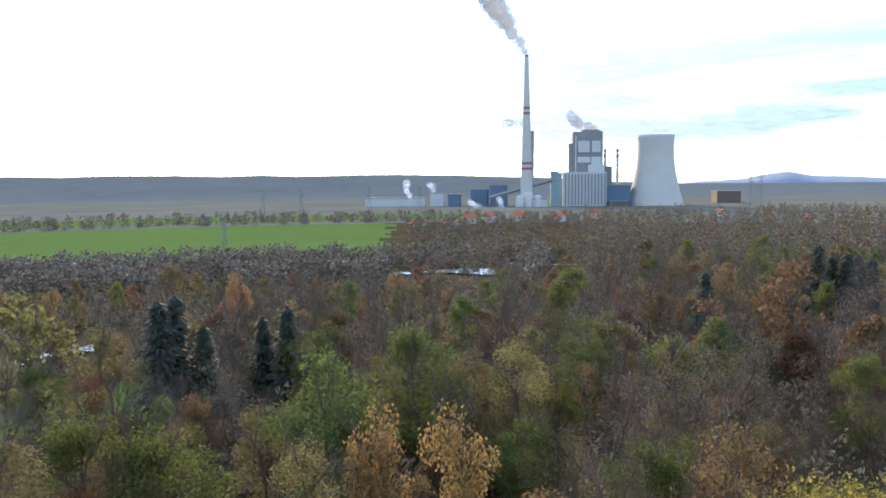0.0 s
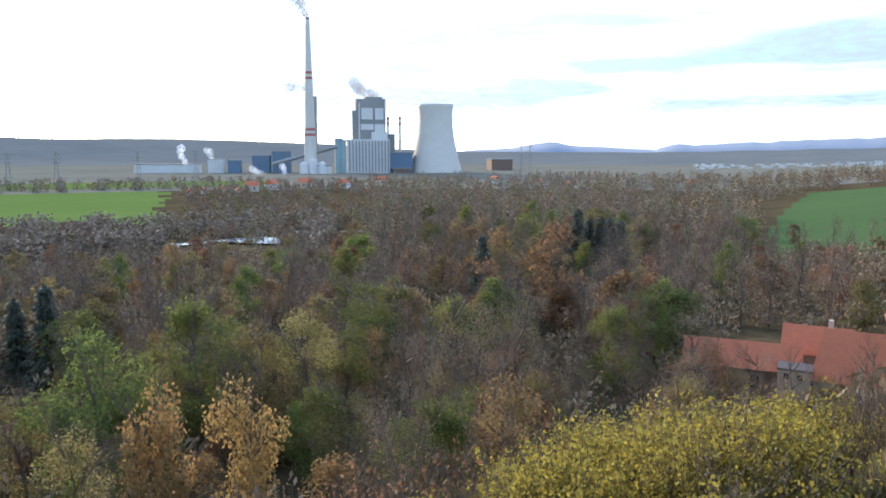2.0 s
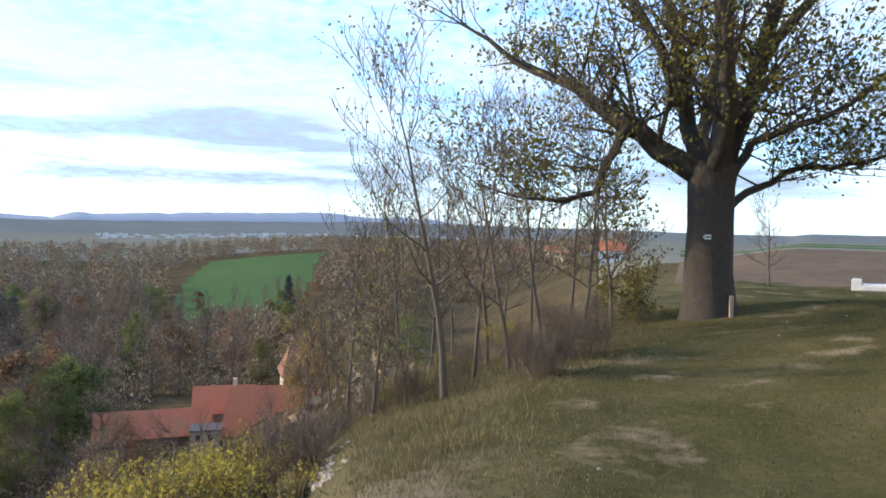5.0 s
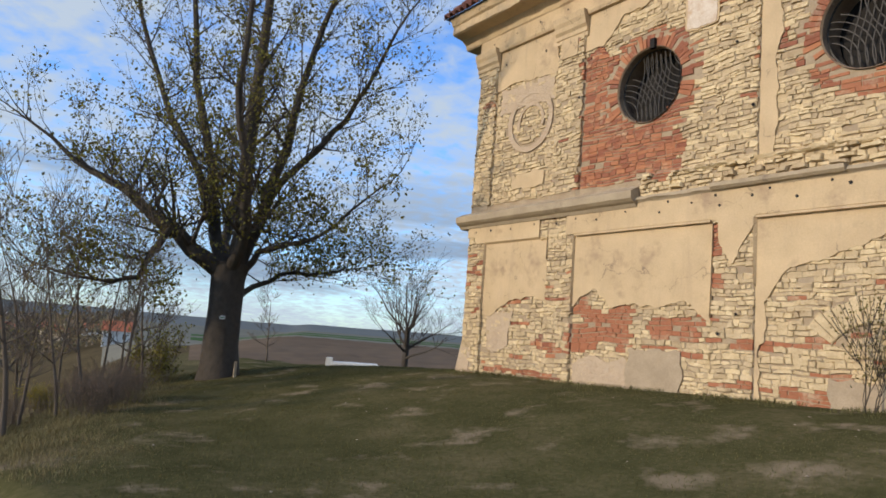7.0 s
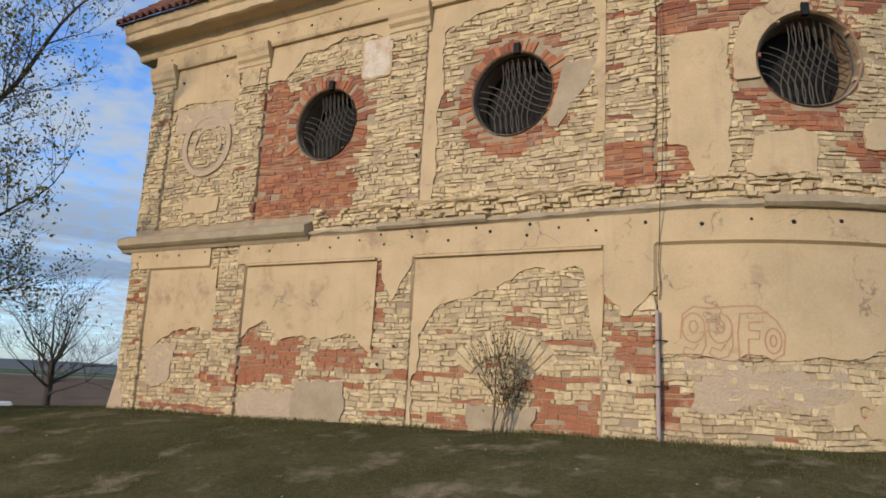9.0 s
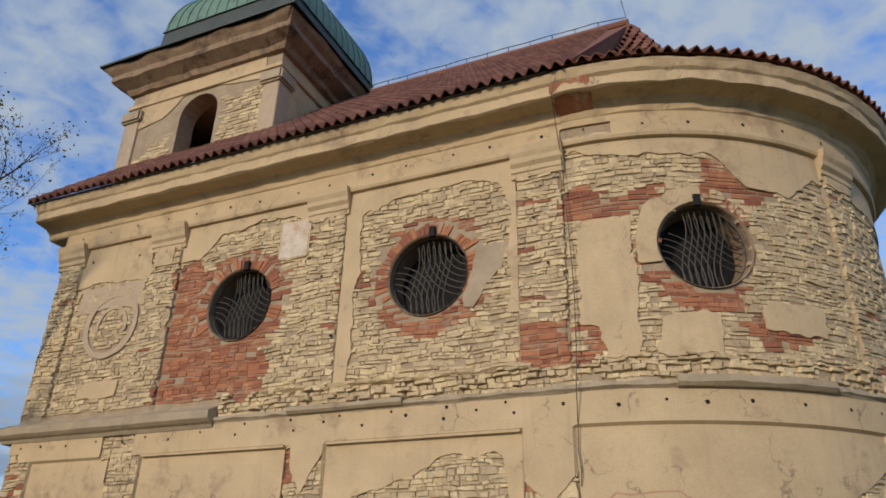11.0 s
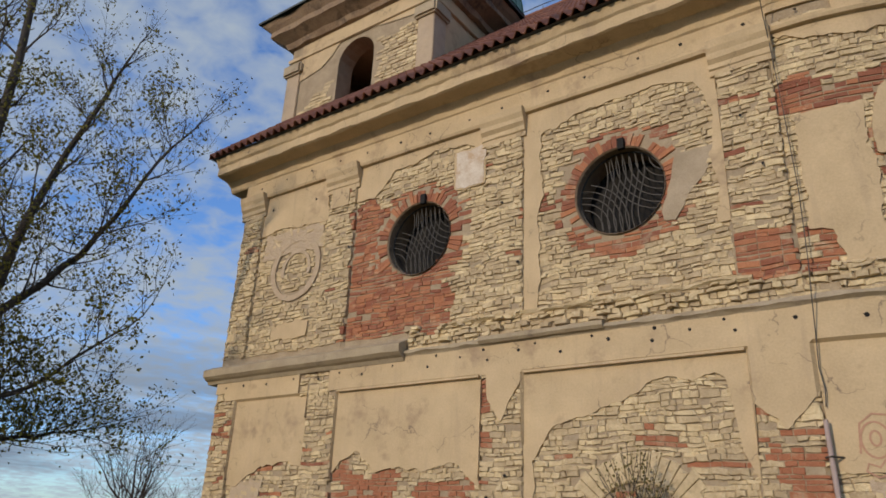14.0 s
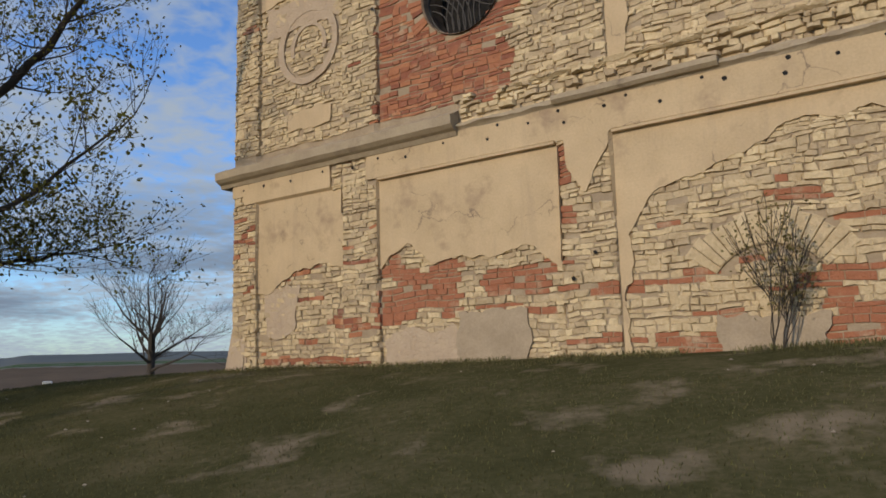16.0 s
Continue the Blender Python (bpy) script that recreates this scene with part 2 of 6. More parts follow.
def obj(name, verts, faces, mat, parent=None, label="", smooth=False):
    me = bpy.data.meshes.new(name)
    me.from_pydata([tuple(v) for v in verts], [], faces)
    for k in (mat if isinstance(mat, (list, tuple)) else [mat]):
        me.materials.append(MATS[k])
    if smooth:
        me.polygons.foreach_set("use_smooth", [True] * len(me.polygons))
    me.update()
    ob = new(name, me)
    if parent:
        ob.parent = parent
    if label:
        ob["label"] = label
    return ob


def part(name, bm, mat, parent, label="", smooth=False):
    """One bmesh as one mesh object under a thing or a part."""
    me = bpy.data.meshes.new(name)
    bm.normal_update()
    bm.to_mesh(me)
    bm.free()
    me.materials.append(MATS[mat])
    if smooth:
        me.polygons.foreach_set("use_smooth", [True] * len(me.polygons))
    ob = new(name, me)
    ob.parent = parent
    if label:
        ob["label"] = label
    return ob


def empty(name, m, label, category, group="", kind=""):
    ob = new(name)
    ob.matrix_basis = m if isinstance(m, Matrix) else Matrix.Translation(m)
    ob.empty_display_size = 0.1
    return tagged(ob, label, category, group, kind)


def block(x0, x1, y0, y1, z0, z1, bevel=0.0):
    bm = bmesh.new()
    bmesh.ops.create_cube(bm, size=1)
    for v in bm.verts:
        v.co = ((x0 + x1) / 2 + v.co.x * (x1 - x0), (y0 + y1) / 2 + v.co.y * (y1 - y0), (z0 + z1) / 2 + v.co.z * (z1 - z0))
    if bevel:
        bmesh.ops.bevel(bm, geom=bm.edges[:], offset=bevel, segments=2, affect="EDGES")
    return bm


def lathe(profile, n=32, arc=2 * math.pi):
    """Verts and faces turned round z from (radius, height) pairs."""
    vs, fs = [], []
    full = abs(arc - 2 * math.pi) < 1e-6
    m = n if full else n + 1
    for i in range(m):
        a = arc * i / n
        vs += [(r * math.cos(a), r * math.sin(a), z) for r, z in profile]
    k = len(profile)
    for i in range(n):
        j = (i + 1) % m
        fs += [(i * k + q, j * k + q, j * k + q + 1, i * k + q + 1) for q in range(k - 1)]
    return vs, fs


def tube(vs, fs, pts, radii, sides=6):
    """Adds a tapered tube through pts to the lists."""
    base = len(vs)
    prev = None
    for i, p in enumerate(pts):
        d = (pts[min(i + 1, len(pts) - 1)] - pts[max(i - 1, 0)]).normalized()
        ref = Vector((0, 0, 1)) if abs(d.z) < 0.9 else Vector((1, 0, 0))
        a = d.cross(ref).normalized() if prev is None else (prev - d * prev.dot(d)).normalized()
        prev = a
        b = d.cross(a)
        for k in range(sides):
            t = 2 * math.pi * k / sides
            vs.append(p + (a * math.cos(t) + b * math.sin(t)) * radii[i])
    for i in range(len(pts) - 1):
        for k in range(sides):
            q, w = base + i * sides + k, base + i * sides + (k + 1) % sides
            fs.append((q, w, w + sides, q + sides))


def smooth01(a, b, x):
    t = min(1.0, max(0.0, (x - a) / (b - a)))
    return t * t * (3 - 2 * t)


def lines(profile, x):
    """Value at x of a line through (x, value) pairs."""
    return float(np.interp(x, [p[0] for p in profile], [p[1] for p in profile]))


# ---- ground ----
VIEW = Vector((8.65, -8.48))


def height(x, y):
    dx, dy = x - VIEW.x, y - VIEW.y
    r = math.hypot(dx, dy)
    az = math.degrees(math.atan2(-dx, dy)) % 360
    u = -0.42 * dx - 0.91 * dy
    w = smooth01(74, 92, az) * (1 - smooth01(232, 262, az))
    floor = -28.0 - 2.0 * smooth01(150, 900, r)
    # shallow rise to the fields beyond the wood
    rise = smooth01(118, 100, az) if az < 118 else 0.0
    floor += rise * (3.0 + 10.0 * smooth01(130, 420, r))
    v = max(0.0, u - 0.6)
    gentle = 0.05 * v * v if v < 5 else 1.25 + 0.5 * (v - 5)
    steep = 0.45 * max(0.0, u - 0.7) + 0.17 * max(0.0, u - 9.0)
    k = smooth01(97, 112, az)
    drop = gentle * (1 - k) + steep * k
    z = -0.25 - drop * (0.35 + 0.65 * w)
    low = -0.9 - (4.0 * smooth01(25, 160, r) + 8.0 * smooth01(160, 800, r)) * (0.3 + 0.7 * (1 - smooth01(40, 74, az) * 0.4))
    bottom = low * (1 - w) + floor * w
    z = max(z, bottom) if r > 3 else z
    z = z if r < 20 else z * (1 - smooth01(20, 70, r)) + (max(z, bottom) if z > bottom + 1e-6 else bottom) * smooth01(20, 70, r)
    # mound on which the church stands
    d = max(-y, -x - 1.0, 0.0) if x < 12 else math.hypot(max(0.0, x - 11.2), y - 4.65) - 4.65
    z += (0.85 + 0.022 * min(max(x, 0), 14)) * (1 - smooth01(0.0, 6.9, max(d, 0.0)))
    if r < 260:
        k = 0.05 if r < 25 else 0.3
        z += k * (noise.noise((x * 0.35, y * 0.35, 0)) * 0.6 + noise.noise((x * 1.3, y * 1.3, 3)) * 0.35)
    # far ridges
    z += smooth01(2200, 3300, r) * (58 + 30 * smooth01(136, 148, az) + 16 * noise.noise((az * 0.05, 1.3, 0)) + 6 * noise.noise((az * 0.3, 0.3, 0))) * (1 - 0.35 * smooth01(90, 130, az) * smooth01(160, 125, az)) * (0.5 + 0.5 * smooth01(70, 100, az))
    return z



def ground_material(name, stops, scale, fine, patch=None, bump=0.5):
    m = bpy.data.materials.new(name)
    m.use_nodes = True
    nt = m.node_tree
    b = nt.nodes["Principled BSDF"]
    pos = node(nt, "ShaderNodeTexCoord").outputs["Object"]
    a = node(nt, "ShaderNodeTexNoise", {"Vector": pos, "Scale": scale, "Detail": 8.0, "Roughness": 0.65}).outputs[0]
    f = node(nt, "ShaderNodeTexNoise", {"Vector": pos, "Scale": fine, "Detail": 5.0, "Roughness": 0.7}).outputs[0]
    v = math_node(nt, "ADD", math_node(nt, "MULTIPLY", a, 0.6), math_node(nt, "MULTIPLY", f, 0.4))
    c = ramp(nt, v, stops)
    if patch:
        p = node(nt, "ShaderNodeTexNoise", {"Vector": pos, "Scale": patch[1], "Detail": 5.0, "Roughness": 0.6}).outputs[0]
        c = mix(nt, ramp(nt, p, [(patch[2], (0, 0, 0)), (patch[2] + 0.10, (0.62, 0.62, 0.62))]), c, patch[0])
    nt.links.new(c, b.inputs["Base Color"])
    b.inputs["Roughness"].default_value = 0.95
    b.inputs["Specular IOR Level"].default_value = 0.0
    nt.links.new(node(nt, "ShaderNodeBump", {"Strength": bump, "Distance": 0.05, "Height": v}).outputs[0], b.inputs["Normal"])
    MATS[name] = m


ground_material("turf", [(0.3, (0.042, 0.043, 0.018)), (0.5, (0.08, 0.076, 0.034)), (0.68, (0.15, 0.125, 0.07))], 0.8, 14, ((0.30, 0.235, 0.165), 0.95, 0.57))
ground_material("slope_soil", [(0.3, (0.055, 0.052, 0.026)), (0.5, (0.10, 0.088, 0.046)), (0.7, (0.17, 0.14, 0.078))], 0.7, 9)
ground_material("forest_floor", [(0.3, (0.05, 0.042, 0.026)), (0.5, (0.085, 0.068, 0.04)), (0.7, (0.12, 0.095, 0.052))], 0.06, 0.6)
ground_material("green_field", [(0.3, (0.10, 0.16, 0.045)), (0.6, (0.125, 0.185, 0.055))], 0.01, 0.12, bump=0.1)
ground_material("dark_field", [(0.3, (0.06, 0.105, 0.045)), (0.6, (0.075, 0.125, 0.052))], 0.01, 0.12, bump=0.1)
ground_material("brown_field", [(0.3, (0.115, 0.085, 0.06)), (0.6, (0.16, 0.12, 0.085))], 0.02, 0.3, bump=0.2)
ground_material("yellow_field", [(0.3, (0.26, 0.18, 0.07)), (0.6, (0.32, 0.23, 0.09))], 0.02, 0.3, bump=0.1)
# far_land and far_hills: lightened and greyed, distance haze painted into the colour
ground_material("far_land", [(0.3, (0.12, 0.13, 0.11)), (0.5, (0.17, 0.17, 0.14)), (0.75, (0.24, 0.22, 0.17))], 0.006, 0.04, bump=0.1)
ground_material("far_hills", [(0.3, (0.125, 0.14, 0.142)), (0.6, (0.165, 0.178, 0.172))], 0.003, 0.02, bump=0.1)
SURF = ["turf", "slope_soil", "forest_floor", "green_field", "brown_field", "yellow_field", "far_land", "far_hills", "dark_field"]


def surface(x, y, r, az):
    u = -0.42 * (x - VIEW.x) - 0.91 * (y - VIEW.y)
    if 158 + 1.5 * noise.noise((r * 0.03, 0, 3)) + (620 - r) * 0.004 < az < 190 and 330 + 25 * math.sin(az * 0.35) < r < 620:
        return 3
    if 150 < az < 190 and 700 < r < 860:
        return 3
    if 175 < az < 192 and 98 < r < 118 + 4 * math.sin(az):
        return 3
    if 205 < r < 520 and 103.2 - (r - 205) * 0.006 < az < 113.4 - (r - 205) * 0.011:
        return 8
    if 78 < az < 97 and 620 < r < 760:
        return 5
    if az < 74 and 30 < r < 150 or az > 300 and r > 40 and r < 200:
        return 4
    if az < 74 and (200 < r < 250 or 300 < r < 420):
        return 8
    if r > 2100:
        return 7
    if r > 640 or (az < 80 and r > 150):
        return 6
    if r > 45 and 74 < az < 240:
        return 2
    return 1 if u > 2.2 + 0.6 * noise.noise((x * 0.6, y * 0.6, 0)) and 60 < az < 250 else 0


radii = [0.0] + [0.35 * 1.0345 ** i for i in range(282)]
radii = [r for r in radii if r < 4700] + [4700.0]
SEG = 780
gv, gf, gm = [(VIEW.x, VIEW.y, height(VIEW.x, VIEW.y))], [], []
for r in radii[1:]:
    for k in range(SEG):
        a = 2 * math.pi * k / SEG
        x, y = VIEW.x - r * math.sin(a), VIEW.y + r * math.cos(a)
        gv.append((x, y, height(x, y)))
for k in range(SEG):
    gf.append((0, 1 + k, 1 + (k + 1) % SEG))
    gm.append(0)
for i in range(len(radii) - 2):
    rm = (radii[i + 1] + radii[i + 2]) / 2
    for k in range(SEG):
        q, w = 1 + i * SEG + k, 1 + i * SEG + (k + 1) % SEG
        gf.append((q, q + SEG, w + SEG, w))
        a = 2 * math.pi * (k + 0.5) / SEG
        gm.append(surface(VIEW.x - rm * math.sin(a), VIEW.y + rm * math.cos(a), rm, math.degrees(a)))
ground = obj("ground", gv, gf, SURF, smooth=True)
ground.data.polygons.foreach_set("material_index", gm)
tagged(ground, "grassy hilltop falling steeply to a wooded valley and far fields", "ground", kind="structure")


def spot(az, dist, dz=0.0):
    """A place on the ground at a heading and distance from the viewpoint."""
    a = radians(az)
    x, y = VIEW.x - dist * math.sin(a), VIEW.y + dist * math.cos(a)
    return Vector((x, y, height(x, y) + dz))


# ---- church ----
RAD, LEN, ARC = 4.65, 11.2, 4.65
BASE, TOP = 0.2, 8.5
PIL = ((0.2, 0.84), (2.82, 3.56), (6.54, 7.27), (10.42, 11.16), (15.45, 16.15), (19.6, 20.3))
OCULI = ((5.12, 6.07, 0.68), (8.88, 6.06, 0.69), (13.17, 6.03, 0.67))


def on_wall(s, off, z):
    if s <= LEN:
        return (s, -off, z)
    a = (s - LEN) / ARC
    return (LEN + (ARC + off) * math.sin(a), ARC - (ARC + off) * math.cos(a), z)


def in_pilaster(s):
    return any(a <= s <= b for a, b in PIL)


def relief(s, z):
    if z < 3.45:
        return 0.055 if in_pilaster(s) else 0.0
    if z < 4.2:
        return 0.055
    if z < 4.4 and s > 5.05:
        return 0.06
    if z > 7.93:
        return 0.075
    return 0.055 if in_pilaster(s) else 0.0


def sheet(field, s0, s1, z0, z1, step, off):
    """Marching squares over the wall where field(s, z) > 0: verts, faces, and a skirt that gives the layer its thickness."""
    ns, nz = int((s1 - s0) / step) + 1, int((z1 - z0) / step) + 1
    S, Z = np.linspace(s0, s1, ns), np.linspace(z0, z1, nz)
    F = [[field(s, z) for z in Z] for s in S]
    vs, fs, key = [], [], {}

    def vert(k, s, z):
        if k not in key:
            key[k] = len(vs)
            vs.append((s, z))
        return key[k]

    rim = []
    for i in range(ns - 1):
        for j in range(nz - 1):
            c = ((i, j), (i + 1, j), (i + 1, j + 1), (i, j + 1))
            f = [F[a][b] for a, b in c]
            if max(f) <= 0:
                continue
            if min(f) > 0:
                fs.append([vert(q, S[q[0]], Z[q[1]]) for q in c])
                continue
            poly, cut = [], []
            for k in range(4):
                q, w, fq, fw = c[k], c[(k + 1) % 4], f[k], f[(k + 1) % 4]
                if fq > 0:
                    poly.append(vert(q, S[q[0]], Z[q[1]]))
                if (fq > 0) != (fw > 0):
                    t = fq / (fq - fw)
                    v = vert((min(q, w), max(q, w)), S[q[0]] + (S[w[0]] - S[q[0]]) * t, Z[q[1]] + (Z[w[1]] - Z[q[1]]) * t)
                    poly.append(v)
                    cut.append(v)
            if len(poly) > 2:
                fs.append(poly)
                if len(cut) == 2:
                    rim.append(cut)
    n = len(vs)
    out = [on_wall(s, relief(s, z) + off, z) for s, z in vs] + [on_wall(s, relief(s, z) + off - 0.06, z) for s, z in vs]
    skirt = [(a, b, b + n, a + n) for a, b in rim]
    used = sorted({v for f in fs + skirt for v in f})
    remap = {v: i for i, v in enumerate(used)}
    return [out[v] for v in used], [tuple(remap[v] for v in f) for f in fs + skirt]


def hole(s, z, grow=0.0):
    return min(math.hypot(s - a, z - b) - r - grow for a, b, r in OCULI)


def ragged(s, z, k=1.0):
    return k * (0.10 * noise.noise((s * 1.9, z * 1.9, 5)) + 0.055 * noise.noise((s * 5.5, z * 5.5, 8)) + 0.022 * noise.noise((s * 14, z * 14, 2)))


LOWER = ((0.82, 1.85), (1.3, 2.0), (1.9, 2.28), (2.82, 2.2), (3.56, 2.1), (4.1, 2.4), (4.5, 2.12), (5.4, 2.1), (6.1, 2.2), (6.54, 1.8))
DIAG = ((7.27, 1.9), (7.42, 2.2), (7.7, 2.62), (8.2, 2.78), (8.8, 2.95), (9.4, 3.2), (10.0, 3.22), (10.15, 3.1), (10.25, 2.3), (10.42, 1.9))
CROWN = ((0.82, 7.0), (2.82, 6.95), (3.56, 7.15), (4.05, 7.1), (4.5, 7.62), (6.0, 7.68), (6.54, 7.5), (7.27, 7.42), (7.9, 7.42), (8.5, 7.65), (9.6, 7.62), (10.1, 7.5), (10.42, 7.1))


def plaster_field(s, z):
    """Positive where render still covers the masonry."""
    n = ragged(s, z)
    v = -1.0
    if 3.45 < z < 3.98:
        v = 0.3 if not 2.6 < s < 3.35 else -0.3
        if s < 0.5 and z < 3.62:
            v = -0.2
        return min(v + n * 1.2, 3.98 - z)
    if z <= 3.45:
        if 0.82 <= s <= 2.82 or 3.56 <= s <= 6.54:
            v = z - lines(LOWER, s)
        elif 6.54 < s < 7.27:
            v = z - (2.72 + 1.7 * abs(s - 6.9)) if s > 6.66 else -0.2
        elif 7.27 <= s <= 10.42:
            v = z - lines(DIAG, s)
            v = max(v, 0.16 - (s - 7.27) - 0.08 * (z < 1.6))
        elif 10.42 < s < LEN:
            v = z - (2.45 + 1.0 * abs(s - 10.78))
        elif s >= LEN:
            v = z - lines(((11.2, 2.05), (12.0, 1.95), (13.6, 2.0), (14.4, 2.5), (15.4, 3.0), (18, 2.2), (23, 2.0)), s)
            v = max(v, 0.14 - math.hypot((s - 13.9) * 0.6, z - 1.3) * 0.5)
        return v + n
    if z >= 7.93:
        return min(0.4 + n, hole(s, z)) if s < LEN else 0.3 + n + (-0.5 if s < 12.0 and z < 8.2 else 0.0)
    if z < 4.2:
        return -1
    if s < LEN:
        if in_pilaster(s):
            v = -0.3
            if 2.9 < s < 3.4 and 7.1 < z < 7.5:
                v = 0.1
        else:
            v = z - lines(CROWN, s)
            v = max(v, 0.17 - abs(s - 7.4) - 0.12 * noise.noise((z * 1.4, 0, 0)))                       # strip beside the pilaster
            v = max(v, min(0.32 - abs(s - 6.2), 0.38 - abs(z - 7.17)))                                     # pale patch
            v = max(v, min(0.5 - abs(s - 2.05), 0.16 - abs(z - 4.75)))
            v = max(v, 0.1 - abs(s - 10.36) if z > 5.2 else -1)
    else:
        v = max(min(0.42 - abs(s - 11.72), 1.1 - abs(z - 5.42)), min(0.45 - abs(s - 12.75), 0.3 - abs(z - 4.68)))
        v = min(v, max(abs(s - 12.33) - 0.035, abs(z - 5.05) - 0.47), max(s - 11.6, z - 4.88))
        v = max(v, z - lines(((11.2, 7.8), (12.2, 7.55), (13.4, 7.6), (13.9, 7.1), (14.6, 6.9), (15.2, 7.4), (23, 7.0)), s))
        v = max(v, 0.17 - abs(hole(s, z) - 0.16) if s < 13.2 + 0.2 * n and z > 5.75 else -1)
        v = max(v, min(0.5 - abs(s - 14.3), 0.22 - abs(z - 4.95)))
    return min(v + n, hole(s, z, 0.03) * 3)


def brick_zone(s, z):
    n = 0.30 * noise.noise((s * 1.7, z * 1.7, 11)) + 0.1 * noise.noise((s * 5, z * 5, 12))
    for a, b, c, d in ((3.56, 5.0, 1.35, 2.1), (5.3, 6.3, 1.4, 1.95), (6.56, 6.76, 2.4, 3.4), (3.6, 4.55, 4.4, 7.0), (4.5, 5.9, 4.4, 5.05), (9.45, 10.4, 0.7, 1.35),
                       (7.75, 8.45, 0.7, 1.1), (10.44, 11.14, 1.9, 2.35), (11.2, 12.6, 6.6, 7.0), (11.2, 11.5, 1.0, 1.6), (3.0, 3.5, 1.15, 1.4), (0.95, 1.75, 0.7, 1.0), (7.3, 7.7, 6.0, 6.3), (11.2, 11.75, 4.3, 4.95), (13.3, 14.3, 6.9, 7.5), (13.6, 14.5, 4.5, 5.0)):
        if a + n < s < b + n and c + n < z < d + n:
            return True
    # walled-up square of brick in the pilaster
    if 10.44 < s < 11.14 and 4.28 < z < 4.97:
        return True
    if hole(s, z) < 0.36 and s < 13.6 and (s < 12 or z < 6.2):
        return True
    rows = noise.noise((s * 0.9, z * 6.0, 21))
    return rows > (0.42 if z > 3 else 0.33) and (in_pilaster(s) or z < 2.6)


church = empty("church", (0, 0, 0), "derelict sandstone and brick church with peeling beige plaster", "church")
S_END = LEN + math.pi * 0.88 * ARC
wv, wf = sheet(lambda s, z: hole(s, z), 0.2, S_END, BASE - 0.9, TOP + 0.5, 0.08, -0.014)
wall = obj("wall", wv, wf, "mortar", church, "exposed mortar of a rubble wall")


def thick_wall(name, s0, s1, depth, mat):
    vs, fs = sheet(lambda s, z: hole(s, z), s0, s1, BASE - 0.6, TOP + 0.5, 0.16, -depth)
    return obj(name, vs, fs, mat, wall)


# inner skin and floor are near-black: the nave's shade is in their colour
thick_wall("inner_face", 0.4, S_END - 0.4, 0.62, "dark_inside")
pv, pf = sheet(plaster_field, 0.2, S_END, BASE, TOP, 0.04, 0.03)
plaster = obj("plaster", pv, pf, "plaster", wall, "cracked beige lime plaster peeling off in ragged sheets")
# west and north walls close the nave
bm = block(0.2, 0.7, 0.1, 2 * RAD, BASE - 0.9, TOP + 0.4)
part("west_wall", bm, "rough_render", church)
bm = block(0.2, LEN, 2 * RAD - 0.6, 2 * RAD, BASE - 0.9, TOP + 0.4)
part("north_wall", bm, "rough_render", church)
part("floor", block(0.5, LEN, 0.6, 2 * RAD - 0.6, 0.0, 0.4), "dark_inside", church)

# flared foot of the corner
bm = block(-0.08, 0.6, -0.2, 0.8, -0.4, 1.5, 0.05)
for v in bm.verts:
    if v.co.z > 1.0:
        v.co.x = max(v.co.x, 0.2)
        v.co.y = max(v.co.y, -0.02)
part("corner_foot", bm, "rough_render", church)

rng = random.Random(4)


def pebble(outline, depth, inset, off0):
    """Front polygon with a bevelled rim, in wall coordinates."""
    n = len(outline)
    cs, cz = sum(p[0] for p in outline) / n, sum(p[1] for p in outline) / n
    vs = [on_wall(s, off0 - 0.05, z) for s, z in outline]
    vs += [on_wall(s, off0 + depth * 0.55, z) for s, z in outline]
    vs += [on_wall(s + (cs - s) * inset, off0 + depth * (0.9 + 0.2 * rng.random()), z + (cz - z) * inset) for s, z in outline]
    fs = []
    for k in range(n):
        j = (k + 1) % n
        fs += [(k, j, n + j, n + k), (n + k, n + j, 2 * n + j, 2 * n + k)]
    fs.append(tuple(range(2 * n, 3 * n)))
    return vs, fs


